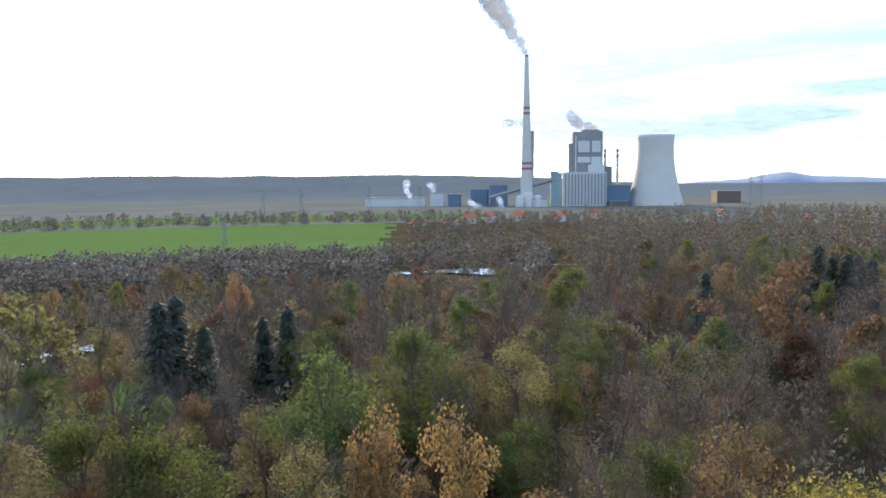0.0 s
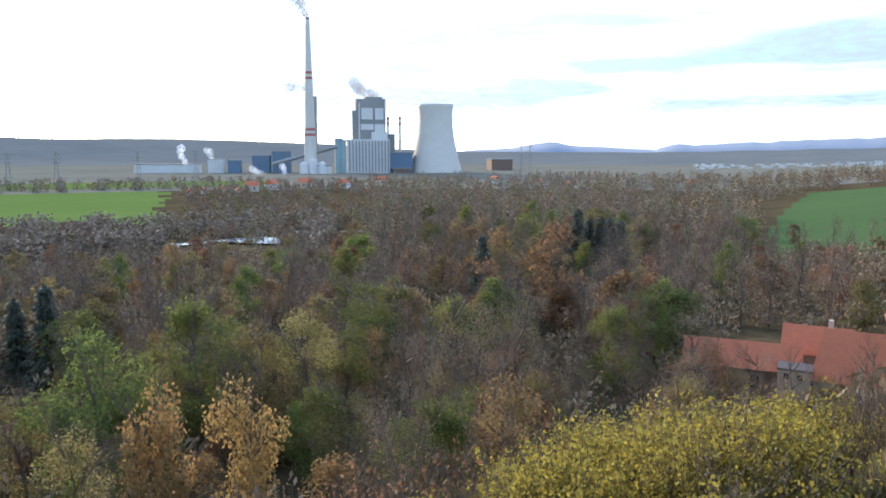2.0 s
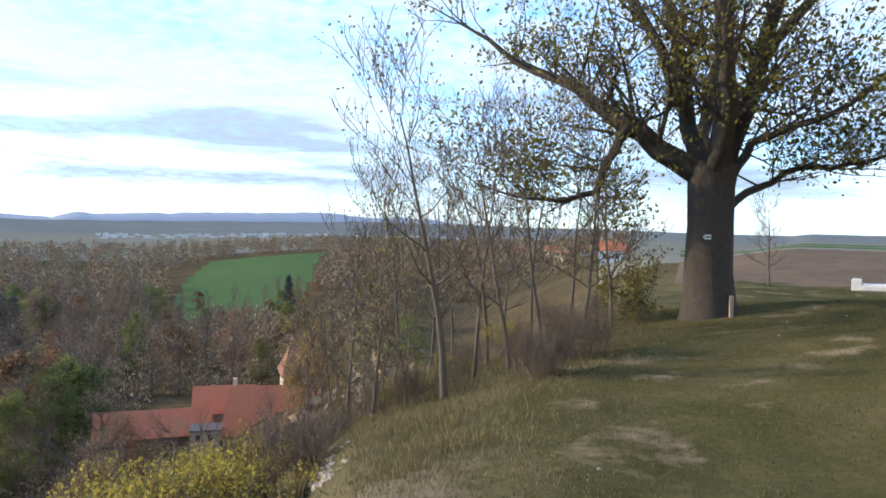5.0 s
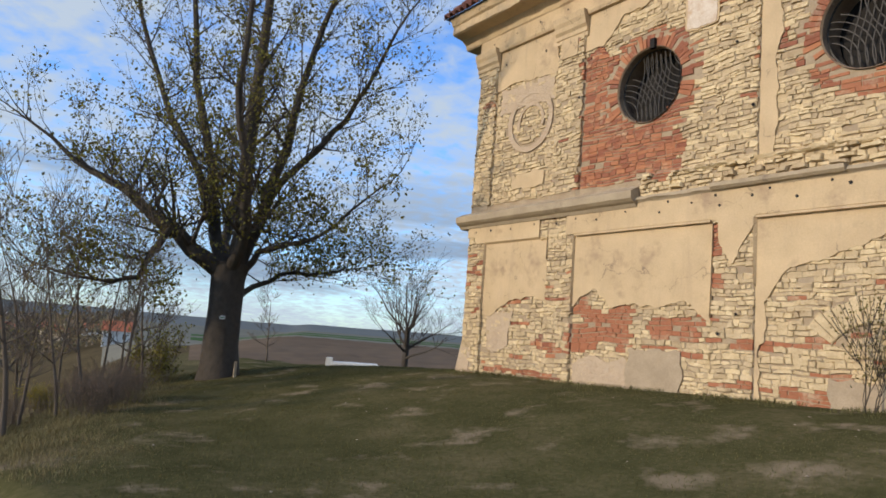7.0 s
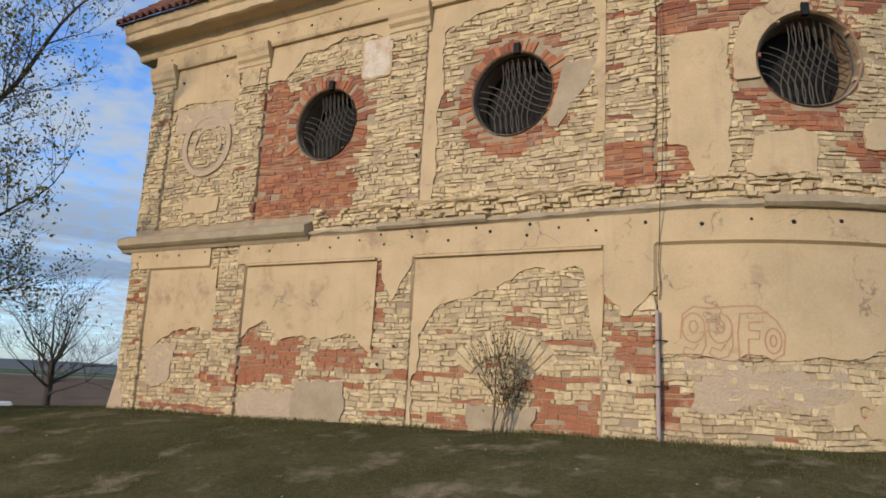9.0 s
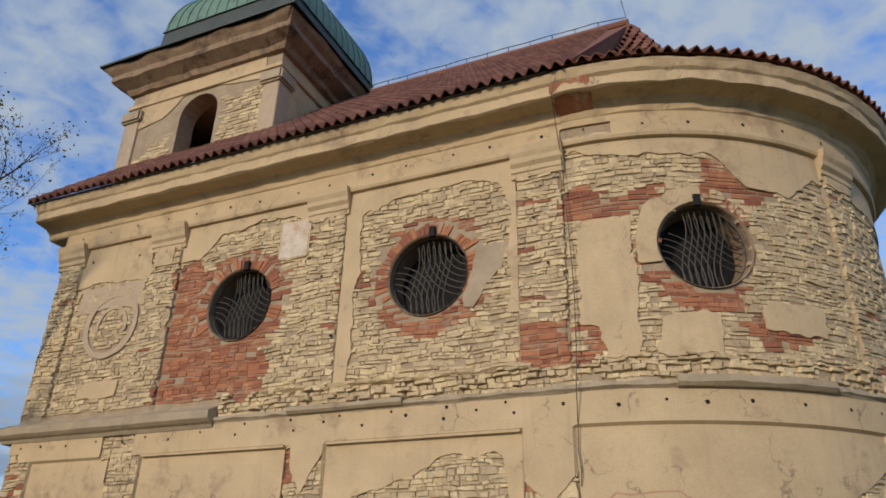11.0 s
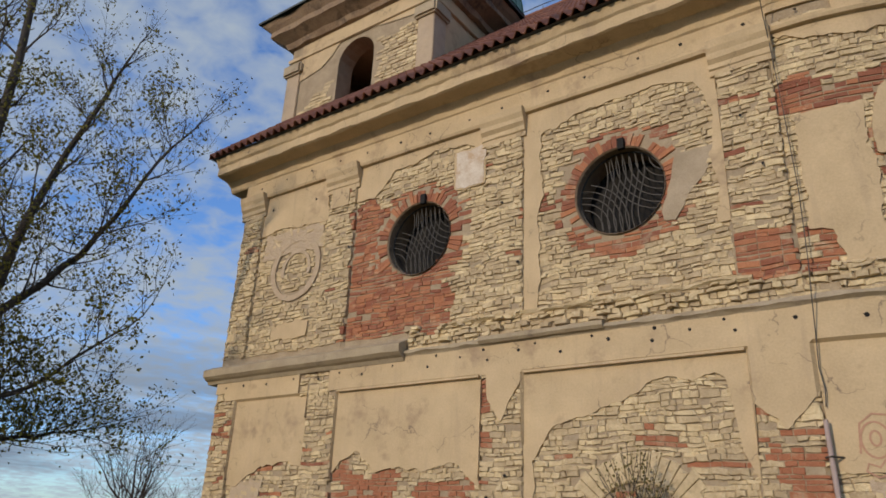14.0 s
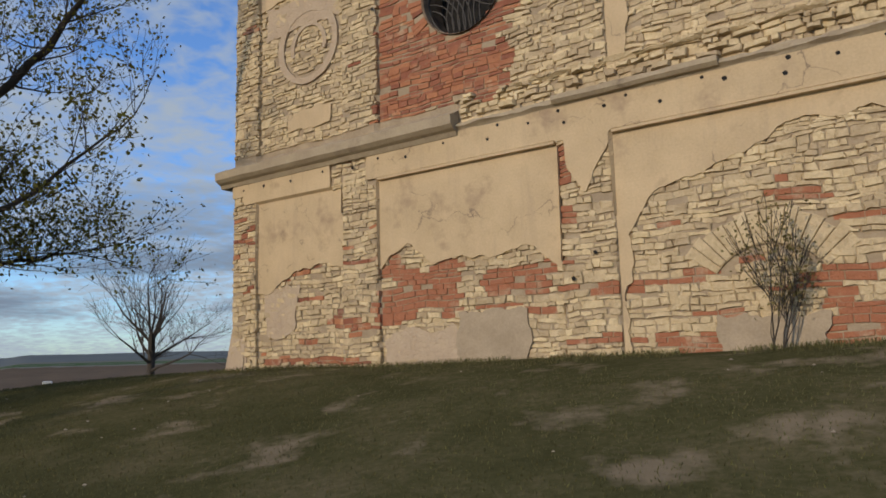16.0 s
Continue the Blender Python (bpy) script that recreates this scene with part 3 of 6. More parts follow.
stones, bricks = [], []
courses, z = [], BASE - 0.1
while z < 8.0:
    h = rng.choice((0.05, 0.058, 0.066, 0.078, 0.095) if z > 3.4 else (0.05, 0.058, 0.068, 0.08, 0.095)) * rng.uniform(0.9, 1.1)
    courses.append((z, h))
    z += h
for cz, h in courses:
    s = rng.uniform(0.1, 0.2) if not 3.96 < cz + h / 2 < 4.36 else 5.1
    while s < 17.2:
        mid = (s + 0.1, cz + h / 2)
        red = brick_zone(*mid)
        big = red and s < 7 and 1.2 < cz < 5.2
        length = rng.choice((0.14, 0.28)) if red else min(rng.uniform(0.06, 0.13) + rng.random() ** 2 * 0.2, 0.3)
        if big:
            length = rng.uniform(0.15, 0.24)
        a, b = max(s, 0.2), s + length
        for p, q in PIL:
            if a < p < b and p > 0.5:
                b = p
            elif a < q < b:
                b = q
        s = b if b > s + 0.03 else s + 0.05
        if b - a < 0.05:
            continue
        c = ((a + b) / 2, cz + h / 2)
        if plaster_field(*c) > 0.12 or hole(*c) < (0.30 if c[0] < 12 and c[1] > 5.62 else 0.06):
            continue
        if math.hypot(c[0] - 2.0, c[1] - 6.07) < 0.74 and math.hypot(c[0] - 2.0, c[1] - 6.07) > 0.5:
            continue
        if 0.6 < math.hypot(c[0] - 8.92, c[1] - 1.25) < 1.06 and c[1] - 1.25 > 0.62 * math.hypot(c[0] - 8.92, c[1] - 1.25):
            continue
        if rng.random() < (0.035 if not red else 0.04):
            continue
        g = 0.004 if not red else 0.005
        t0 = 0.045 * noise.noise((a * 1.5, cz * 3, 1)) + 0.015 * noise.noise((a * 6, cz * 3, 1))
        t1 = 0.045 * noise.noise((b * 1.5, cz * 3, 1)) + 0.015 * noise.noise((b * 6, cz * 3, 1))
        j = (lambda k: rng.uniform(-k, k) * 1.5) if not red else (lambda k: rng.uniform(-k, k) * 0.3)
        outline = [(a + g + j(0.008), cz + g + t0 + j(0.006)), ((a + b) / 2 + j(0.02), cz + g + (t0 + t1) / 2 + j(0.010)), (b - g + j(0.008), cz + g + t1 + j(0.006)),
                   (b - g + j(0.012), cz + h - g + t1 + j(0.012)), ((a + b) / 2 + j(0.03), cz + h - g + (t0 + t1) / 2 + j(0.012)), (a + g + j(0.012), cz + h - g + t0 + j(0.012))]
        r = relief(*c)
        p = pebble(outline, rng.uniform(0.004, 0.036) + (rng.random() ** 2 * 0.08 if s > 5.1 and 4.04 < cz < 4.38 else 0.0) if not red else rng.uniform(0.0, 0.02), 0.16 if not red else 0.08, r - 0.012)
        (bricks if red else stones).append((c, p))


def near_first(items, s0, s1, z0, z1, limit):
    a, b = [], []
    for c, p in items:
        (a if s0 < c[0] < s1 and z0 < c[1] < z1 and len(a) < limit else b).append(p)
    return a, b


def joined(name, pieces, mat, parent, label=""):
    vs, fs = [], []
    for v, f in pieces:
        o = len(vs)
        vs += v
        fs += [tuple(i + o for i in q) for q in f]
    return obj(name, vs, fs, mat, parent, label)


# voussoirs: brick rings of the round windows, stone fan of the walled-up arch
for a, b, r in OCULI:
    n = 62
    for k in range(n):
        t = 2 * math.pi * k / n
        if a > 12 and not 0.5 < t < 2.1:
            continue
        if math.sin(t) < -0.5 or rng.random() < 0.13:
            continue
        w = math.pi / n * 0.93
        r0, r1 = r + 0.015, r + rng.uniform(0.17, 0.31)
        o = [(a + q * math.cos(t + d), b + q * math.sin(t + d)) for q, d in ((r0, -w), (r1, -w), (r1, w), (r0, w))]
        bricks.append(((a, b + 3), pebble(o, rng.uniform(0.002, 0.022), 0.1, -0.006)))
fan = []
for k in range(15):
    t = radians(38 + 104 * k / 14)
    w = radians(3.5)
    r1 = rng.uniform(0.98, 1.08)
    o = [(8.92 + q * math.cos(t + d), 1.25 + q * math.sin(t + d)) for q, d in ((0.66, -w), (r1, -w), (r1, w), (0.66, w))]
    fan.append(pebble(o, rng.uniform(0.015, 0.03), 0.1, 0.0))
for k in range(26):
    t = radians(5 + 170 * k / 25)
    w = radians(2.6)
    o = [(2.0 + q * math.cos(t + d), 6.07 + q * math.sin(t + d)) for q, d in ((0.76, -w), (0.98, -w), (0.98, w), (0.76, w))]
    fan.append(pebble(o, rng.uniform(0.008, 0.02), 0.1, 0.0))

def sweep(profile, s0, s1, step, wob=0.0, cut=None):
    """A moulding of (off, z) pairs carried along the wall from s0 to s1, closed at its ends."""
    n = max(1, int(math.ceil((s1 - s0) / step)))
    vs, fs = [], []
    k = len(profile)
    for i in range(n + 1):
        s = s0 + (s1 - s0) * i / n
        for q, (o, z) in enumerate(profile):
            d = wob * (noise.noise((s * 2.1, q * 3.7, 4)) + 0.6 * noise.noise((s * 6.3, q * 5.1, 9)))
            if cut:
                o = o * cut(s, q)
            vs.append(on_wall(s, o + (d if 0 < q < k - 1 else 0), z + (d * 0.5 if 0 < q < k - 1 else 0)))
    for i in range(n):
        fs += [(i * k + q, (i + 1) * k + q, (i + 1) * k + (q + 1) % k, i * k + (q + 1) % k) for q in range(k)]
    fs += [tuple(range(k)), tuple(range(n * k, n * k + k))]
    return vs, fs


# main cornice
CORN = [(-0.3, 8.28), (0.09, 8.28), (0.13, 8.315), (0.15, 8.40), (0.26, 8.49), (0.52, 8.53), (0.56, 8.55), (0.56, 8.73), (0.60, 8.765), (0.64, 8.87), (0.66, 8.905), (-0.3, 8.92)]
vs, fs = sweep(CORN, -0.38, 11.22, 0.07, 0.024)
obj("cornice", vs, fs, "plaster", church, "weathered moulded plaster cornice")
vs, fs = sweep([(o, z + 0.02) for o, z in CORN], 11.22, S_END, 0.07, 0.03)
obj("cornice", vs, fs, "plaster", church, "broken moulded cornice round the apse")
vs, fs = sweep([(0.0, 8.36), (0.44, 8.53), (0.57, 8.58), (0.60, 8.90), (0.0, 8.92)], 11.18, 11.75, 0.035, 0.07)
obj("broken_cornice", vs, fs, "brick_red", church, "bare brick where the cornice has fallen")
# string course: intact blocks, then crumbling stone
vs, fs = sweep([(-0.2, 3.84), (0.10, 3.84), (0.14, 3.90), (0.20, 3.93), (0.26, 3.98), (0.27, 4.11), (0.02, 4.22), (-0.2, 4.22)], -0.08, 5.05, 0.07, 0.011)
obj("string_course", vs, fs, "stone_course", church, "dressed string course of grey plastered stone")
vs, fs = sweep([(-0.2, 3.90), (0.08, 3.90), (0.10, 3.93), (0.14, 3.96), (0.12, 4.0), (0.07, 4.03), (-0.2, 4.05)], 5.05, S_END, 0.06, 0.03)
obj("string_course", vs, fs, "stone_course", church, "crumbling string course of broken stone")
vs, fs = sweep([(0.0, 3.92), (0.15, 3.94), (0.19, 3.98), (0.19, 4.04), (0.0, 4.06)], 6.55, 8.6, 0.06, 0.014)
obj("string_course", vs, fs, "stone_course", church, "surviving moulded length of string course")
vs, fs = sweep([(0.0, 4.3), (0.10, 4.32), (0.13, 4.35), (0.12, 4.38), (0.0, 4.42)], 6.0, 10.6, 0.035, 0.06)
obj("ledge", vs, fs, "sandstone", church, "broken stone ledge above the string course")
vs, fs = sweep([(0.0, 3.9), (0.15, 3.92), (0.2, 3.97), (0.2, 4.06), (0.0, 4.12)], 12.5, 14.6, 0.06, 0.02)
obj("string_course", vs, fs, "stone_course", church, "moulded length of string course on the apse")
# architrave lines
vs, fs = sweep([(0.0, 3.43), (0.10, 3.44), (0.10, 3.475), (0.0, 3.485)], 3.58, 6.52, 0.1, 0.004)
obj("panel_edge", vs, fs, "plaster", church)
vs, fs = sweep([(0.0, 3.43), (0.10, 3.44), (0.10, 3.475), (0.0, 3.485)], 7.29, 10.4, 0.1, 0.004)
obj("panel_edge", vs, fs, "plaster", church)
vs, fs = sweep([(0.0, 7.86), (0.10, 7.88), (0.12, 7.93), (0.12, 7.97), (0.0, 7.99)], 0.15, S_END, 0.1, 0.006)
obj("architrave", vs, fs, "plaster", church, "thin plaster architrave moulding")
# pilaster capitals
for a, b in PIL[:5]:
    vs, fs = sweep([(0.0, 7.46), (0.075, 7.46), (0.075, 7.54), (0.10, 7.56), (0.10, 7.64), (0.15, 7.70), (0.16, 7.78), (0.20, 7.86), (0.22, 7.97), (0.0, 7.985)], a - 0.06, b + 0.06, 0.2, 0.012)
    obj("capital", vs, fs, "plaster", church, "chipped moulded pilaster capital")

# round windows: reveal, iron ring and bent-bar grille
for a, b, r in OCULI:
    win = empty("window", on_wall(a, -0.05, b), "round window with a bent-bar iron grille", "window")
    win.parent = church
    win["label"] = "round window with a bent-bar iron grille"
    del win["category"]
    o0 = Vector(on_wall(a, -0.05, b))
    vs, fs = [], []
    n = 40
    for k in range(n):
        t = 2 * math.pi * k / n
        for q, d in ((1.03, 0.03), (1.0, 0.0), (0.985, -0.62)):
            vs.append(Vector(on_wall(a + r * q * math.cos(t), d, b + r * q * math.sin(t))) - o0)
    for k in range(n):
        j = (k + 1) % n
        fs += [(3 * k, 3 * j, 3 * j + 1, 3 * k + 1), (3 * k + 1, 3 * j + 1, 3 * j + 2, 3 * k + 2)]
    # reveal in a darker brown stone than the wall face
    obj("reveal", vs, fs, "sooty_stone", win, "dark window reveal")

    def rod(points, rad=0.0095):
        v, f = [], []
        tube(v, f, points, [rad] * len(points), 5)
        obj("bar", v, f, "iron", win)

    def at(x, y):
        return Vector(on_wall(a + x * r, -0.14, b + y * r)) - o0

    ring = [at(0.99 * math.cos(2 * math.pi * k / 40), 0.99 * math.sin(2 * math.pi * k / 40)) for k in range(41)]
    rod(ring, 0.018)
    for k in range(7):
        x = -0.42 + 0.14 * k
        e = math.sqrt(1 - x * x) * 0.98
        rod([at(x + 0.10 * math.sin(3.0 * y * e), y * e) for y in [q / 6 - 1 for q in range(13)]])
    for cx, cy in ((-1.05, -0.75), (1.05, 0.75)):
        for k in range(7):
            q = 0.42 + 0.15 * k
            pts = []
            for j in range(40):
                t = 2 * math.pi * j / 39
                x, y = cx + q * math.cos(t), cy + q * math.sin(t)
                if x * x + y * y < 0.97:
                    pts.append((math.atan2(y - cy, x - cx) if cx > 0 else t, x, y))
            if len(pts) > 2:
                pts = sorted(pts, key=lambda p: (math.atan2(p[2] - cy, -(p[1] - cx)) if cx > 0 else math.atan2(p[2] - cy, p[1] - cx)))
                rod([at(p[1], p[2]) for p in pts])
    # near-black disc added behind the grille, painting the shade of the interior
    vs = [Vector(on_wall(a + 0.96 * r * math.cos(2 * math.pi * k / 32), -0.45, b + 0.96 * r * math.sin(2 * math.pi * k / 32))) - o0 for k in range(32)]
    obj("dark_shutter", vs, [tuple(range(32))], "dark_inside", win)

# iron stub over each window, put-log holes
for s, z in ((5.2, 6.80), (8.95, 6.80), (13.1, 6.74)):
    vs, fs = sweep([(0.0, z - 0.09), (0.07, z - 0.09), (0.07, z + 0.09), (0.0, z + 0.09)], s - 0.04, s + 0.06, 0.1)
    obj("stub", vs, fs, "dark_inside", church)
holes = [(0.5 + 0.62 * k + 0.1 * math.sin(k * 5.0), 3.74 + 0.05 * math.sin(k * 3.0)) for k in range(26)]
holes += [(0.3 + 0.9 * k, 3.86) for k in range(12)]
holes += [(0.7 + 0.78 * k + 0.06 * math.sin(k * 3.0), 8.13 + 0.04 * math.sin(k * 7.0)) for k in range(22)]
holes += [(1.1, 7.55), (2.4, 7.5), (3.5, 6.2), (6.9, 6.3), (7.2, 5.2), (10.9, 5.9), (10.7, 6.7), (6.7, 1.7), (7.0, 2.0), (10.8, 1.6)]
# each hole is a flat near-black disc, its inner shade painted on
for s, z in holes:
    r = 0.02 + 0.012 * rng.random()
    o = relief(s, z) + 0.034
    ring = [on_wall(s + r * (1 + 0.3 * math.sin(5 * t)) * math.cos(t), o, z + r * math.sin(t)) for t in [2 * math.pi * k / 9 for k in range(9)]]
    obj("put_log_hole", ring, [tuple(range(9))], "dark_inside", church)

# nave roof, apse half cone, pantiles
RIDGE, EAVE, OVER = 14.28, 8.95, 0.72
vs = [(-0.5, -OVER, EAVE), (11.4, -OVER, EAVE), (11.95, RAD, RIDGE), (-0.5, RAD, RIDGE), (-0.5, 2 * RAD + OVER, EAVE), (11.4, 2 * RAD + OVER, EAVE)]
roof = obj("roof", vs, [(0, 1, 2, 3), (3, 2, 5, 4)], "roof_tile", church, "old red pantile roof")
BELL = [(ARC + OVER - 0.05, EAVE + 0.05), (3.7, 10.12), (2.3, 11.3), (1.05, 12.75), (0.02, RIDGE - 0.04)]
vs, fs = lathe(BELL, 40, math.pi)
obj("apse_roof", [(LEN + y + 0.75 * (z - EAVE) / (RIDGE - EAVE), ARC - x, z) for x, y, z in vs], fs, "roof_tile", church, "bell-shaped half-cone pantile roof over the apse")
for side in (-1, 1):
    pts = [(LEN + 0.75 * (z - EAVE) / (RIDGE - EAVE) + 0.02, ARC + side * r, z) for r, z in BELL]
    obj("roof_end", pts, [tuple(range(len(pts)))], "roof_tile", church, "tiled end of the nave roof above the apse")
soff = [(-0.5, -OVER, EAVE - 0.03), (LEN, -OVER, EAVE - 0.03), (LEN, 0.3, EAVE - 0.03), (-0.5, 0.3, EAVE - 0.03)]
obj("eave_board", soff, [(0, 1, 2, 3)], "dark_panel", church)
# each tile: a curved shell
tile_v, tile_f = [], []
for i in range(2):
    for k in range(7):
        x = -0.105 + 0.21 * k / 6
        tile_v.append((x, 0.40 * i, 0.056 + 0.05 * math.cos((x / 0.105) * math.pi)))
for i in range(2):
    for k in range(7):
        x = -0.105 + 0.21 * k / 6
        tile_v.append((x, 0.40 * i, 0.034 + 0.05 * math.cos((x / 0.105) * math.pi)))
for k in range(6):
    tile_f += [(k, k + 1, k + 8, k + 7), (k + 14, k + 21, k + 22, k + 15), (k, k + 14, k + 15, k + 1)]


def tile_at(m, pieces):
    pieces.append(([tuple(m @ Vector(v)) for v in tile_v], tile_f))


tiles = []
slope = math.atan2(RIDGE - EAVE, RAD + OVER)
run = math.hypot(RIDGE - EAVE, RAD + OVER)
for row in range(int(run / 0.34)):
    d = row * 0.34 - 0.06
    for k in range(int(12.1 / 0.21)):
        x = -0.4 + 0.21 * k
        if x < 4.2 and row > 8 and x > -0.4:
            continue
        tile_at(Matrix.Translation((x, -OVER + d * math.cos(slope), EAVE + d * math.sin(slope) + rng.uniform(0, 0.012))) @ Matrix.Rotation(slope - 0.07, 4, "X"), tiles)
nave_tiles = tiles
tiles = []
bell_run = [0.0]
for (r0, z0), (r1, z1) in zip(BELL, BELL[1:]):
    bell_run.append(bell_run[-1] + math.hypot(r1 - r0, z1 - z0))
for row in range(int(bell_run[-1] / 0.34)):
    d = row * 0.34 - 0.06
    rad, z = [float(np.interp(d, bell_run, [p[q] for p in BELL])) for q in (0, 1)]
    r2, z2 = [float(np.interp(d + 0.3, bell_run, [p[q] for p in BELL])) for q in (0, 1)]
    pitch = math.atan2(z2 - z, rad - r2)
    n = max(4, int(math.pi * rad / 0.215))
    for k in range(n):
        a = math.pi * (k + 0.5) / n
        if a > 2.6:
            continue
        m = Matrix.Translation((LEN + rad * math.sin(a) + 0.75 * (z - EAVE) / (RIDGE - EAVE), ARC - rad * math.cos(a), z + (0.06 * d if d < 0 else 0) + rng.uniform(0, 0.012))) @ Matrix.Rotation(a, 4, "Z") @ Matrix.Rotation(pitch - 0.06, 4, "X")
        tile_at(m, tiles)
apse_tiles = tiles
vs, fs = [], []
tube(vs, fs, [Vector((x, RAD, RIDGE + 0.05)) for x in (4.0, 7, 9.5, 11.95)], [0.11] * 4, 8)
obj("ridge", vs, fs, "roof_tile", church, "ridge tiles")
vs, fs = [], []
tube(vs, fs, [Vector((4.5 + 0.6 * k, RAD, RIDGE + 0.32 + 0.02 * (k % 2))) for k in range(12)] + [Vector((11.9, RAD, RIDGE + 0.25)), Vector((11.82, RAD, RIDGE + 0.85))], [0.012] * 14, 5)
obj("lightning_wire", vs, fs, "iron", church, "thin lightning conductor along the ridge")
for k in range(12):
    vs, fs = [], []
    x = 4.6 + 0.6 * k
    tube(vs, fs, [Vector((x, RAD, RIDGE)), Vector((x, RAD, RIDGE + 0.34))], [0.01, 0.01], 4)
    obj("wire_post", vs, fs, "iron", church)

# tower
TX, TY, TH = 1.71, 3.73, 2.4
TZ = 8.86
tower = empty("tower", (TX, TY, TZ), "square bell tower with a green copper dome and lantern", "tower")
tower.parent = church
del tower["category"]


def tower_face(name, turn, mat):
    """One wall of the tower with an arched sound opening cut through it."""
    bm = bmesh.new()
    outer = [(-TH, 0.0), (TH, 0.0), (TH, 4.6), (-TH, 4.6)]
    ins = [(0.6, 0.9)] + [(0.6 * math.cos(math.pi * k / 10), 3.3 + 0.6 * math.sin(math.pi * k / 10)) for k in range(11)] + [(-0.6, 0.9)]
    rot = Matrix.Rotation(turn, 4, "Z")
    for d in (-TH, -TH + 0.5):
        vo = [bm.verts.new(rot @ Vector((x, d, z))) for x, z in outer]
        vi = [bm.verts.new(rot @ Vector((x, d, z))) for x, z in ins]
        eds = [bm.edges.new((vo[k], vo[(k + 1) % 4])) for k in range(4)] + [bm.edges.new((vi[k], vi[(k + 1) % len(vi)])) for k in range(len(vi))]
        bmesh.ops.triangle_fill(bm, edges=eds, use_beauty=True)
        if d == -TH:
            first = vi
        else:
            for k in range(len(vi)):
                j = (k + 1) % len(vi)
                bm.faces.new((first[k], first[j], vi[j], vi[k]))
    return part(name, bm, mat, tower, "tower wall with arched bell opening")


for k in range(4):
    tower_face("tower_wall", math.pi / 2 * k, "mortar" if k != 1 else "plaster")
for sx in (-1, 1):
    for sy in (-1, 1):
        b = block(sx * TH - 0.42 * (sx > 0) - 0.06 * (sx < 0), sx * TH + 0.42 * (sx < 0) + 0.06 * (sx > 0), sy * TH - 0.42 * (sy > 0) - 0.06 * (sy < 0), sy * TH + 0.42 * (sy < 0) + 0.06 * (sy > 0), 0, 3.9, 0.015)
        part("corner_pilaster", b, "rough_render", tower)
        b = block(sx * TH - 0.5 * (sx > 0) - 0.16 * (sx < 0), sx * TH + 0.5 * (sx < 0) + 0.16 * (sx > 0), sy * TH - 0.5 * (sy > 0) - 0.16 * (sy < 0), sy * TH + 0.5 * (sy < 0) + 0.16 * (sy > 0), 3.55, 3.9, 0.05)
        part("corner_capital", b, "stone_course", tower)


def square_stack(profile, mat, name, label="", wob=0.0, parent=tower, sub=1):
    """A square form from (half width, height) pairs."""
    vs, fs = [], []
    n = 4 * sub
    for h, z in profile:
        for side in range(4):
            for q in range(sub):
                t = -1 + 2 * q / sub
                x, y = ((t, -1), (1, t), (-t, 1), (-1, -t))[side]
                d = 1 + wob * noise.noise((x * 5 + side, y * 5, z * 4))
                vs.append((x * h * d, y * h * d, z))
    for i in range(len(profile) - 1):
        fs += [(i * n + k, i * n + (k + 1) % n, (i + 1) * n + (k + 1) % n, (i + 1) * n + k) for k in range(n)]
    fs.append(tuple(range((len(profile) - 1) * n, len(profile) * n)))
    return obj(name, vs, fs, mat, parent, label)


square_stack([(TH + 0.02, 4.0), (TH + 0.07, 4.02), (TH + 0.07, 4.12), (TH + 0.02, 4.14)], "plaster", "tower_band", "thin plaster band", 0.004, sub=12)
square_stack([(TH, 4.45), (TH + 0.12, 4.48), (TH + 0.18, 4.62), (TH + 0.42, 4.75), (TH + 0.48, 4.78), (TH + 0.48, 4.95), (TH + 0.58, 5.05), (TH + 0.66, 5.16), (TH, 5.2)], "sooty_stone", "tower_cornice", "weathered tower cornice with bare brick", 0.022, sub=60)
# two near-black blocks added inside the belfry to cut bounced sun and darken it
part("belfry_floor", block(-TH + 0.4, TH - 0.4, -TH + 0.4, TH - 0.4, 0.5, 0.8), "dark_inside", tower)
part("belfry_ceiling", block(-TH + 0.4, TH - 0.4, -TH + 0.4, TH - 0.4, 4.2, 4.4), "dark_inside", tower)
square_stack([(TH + 0.74, 5.17), (TH + 0.75, 5.22), (TH + 0.0, 5.42), (TH - 0.14, 5.5), (TH - 0.23, 6.9)], "dark_sheet", "dome_skirt", "dark weathered sheet skirt")
prof = [(2.22, 6.86), (2.19, 6.92)] + [(0.78 + 1.40 * math.cos(math.pi / 2 * k / 10) ** 0.75, 6.92 + 1.75 * math.sin(math.pi / 2 * k / 10)) for k in range(11)]
dome = square_stack(prof, "copper_green", "dome", "domed roof of green verdigris copper")
for side in range(4):
    for k in range(13):
        t = -0.96 + 1.92 * k / 12
        pts = []
        for h, z in prof[1:]:
            p = Vector((t * h, -h - 0.01, z))
            pts.append(Matrix.Rotation(math.pi / 2 * side, 3, "Z") @ p)
        v, f = [], []
        tube(v, f, pts, [0.022] * len(pts), 4)
        obj("seam", v, f, "copper_green", dome)
lantern = []
for sx in (-1, 1):
    for sy in (-1, 1):
        part("lantern_post", block(sx * 0.64 - 0.1, sx * 0.64 + 0.1, sy * 0.64 - 0.1, sy * 0.64 + 0.1, 8.4, 10.75, 0.01), "dark_sheet", tower)
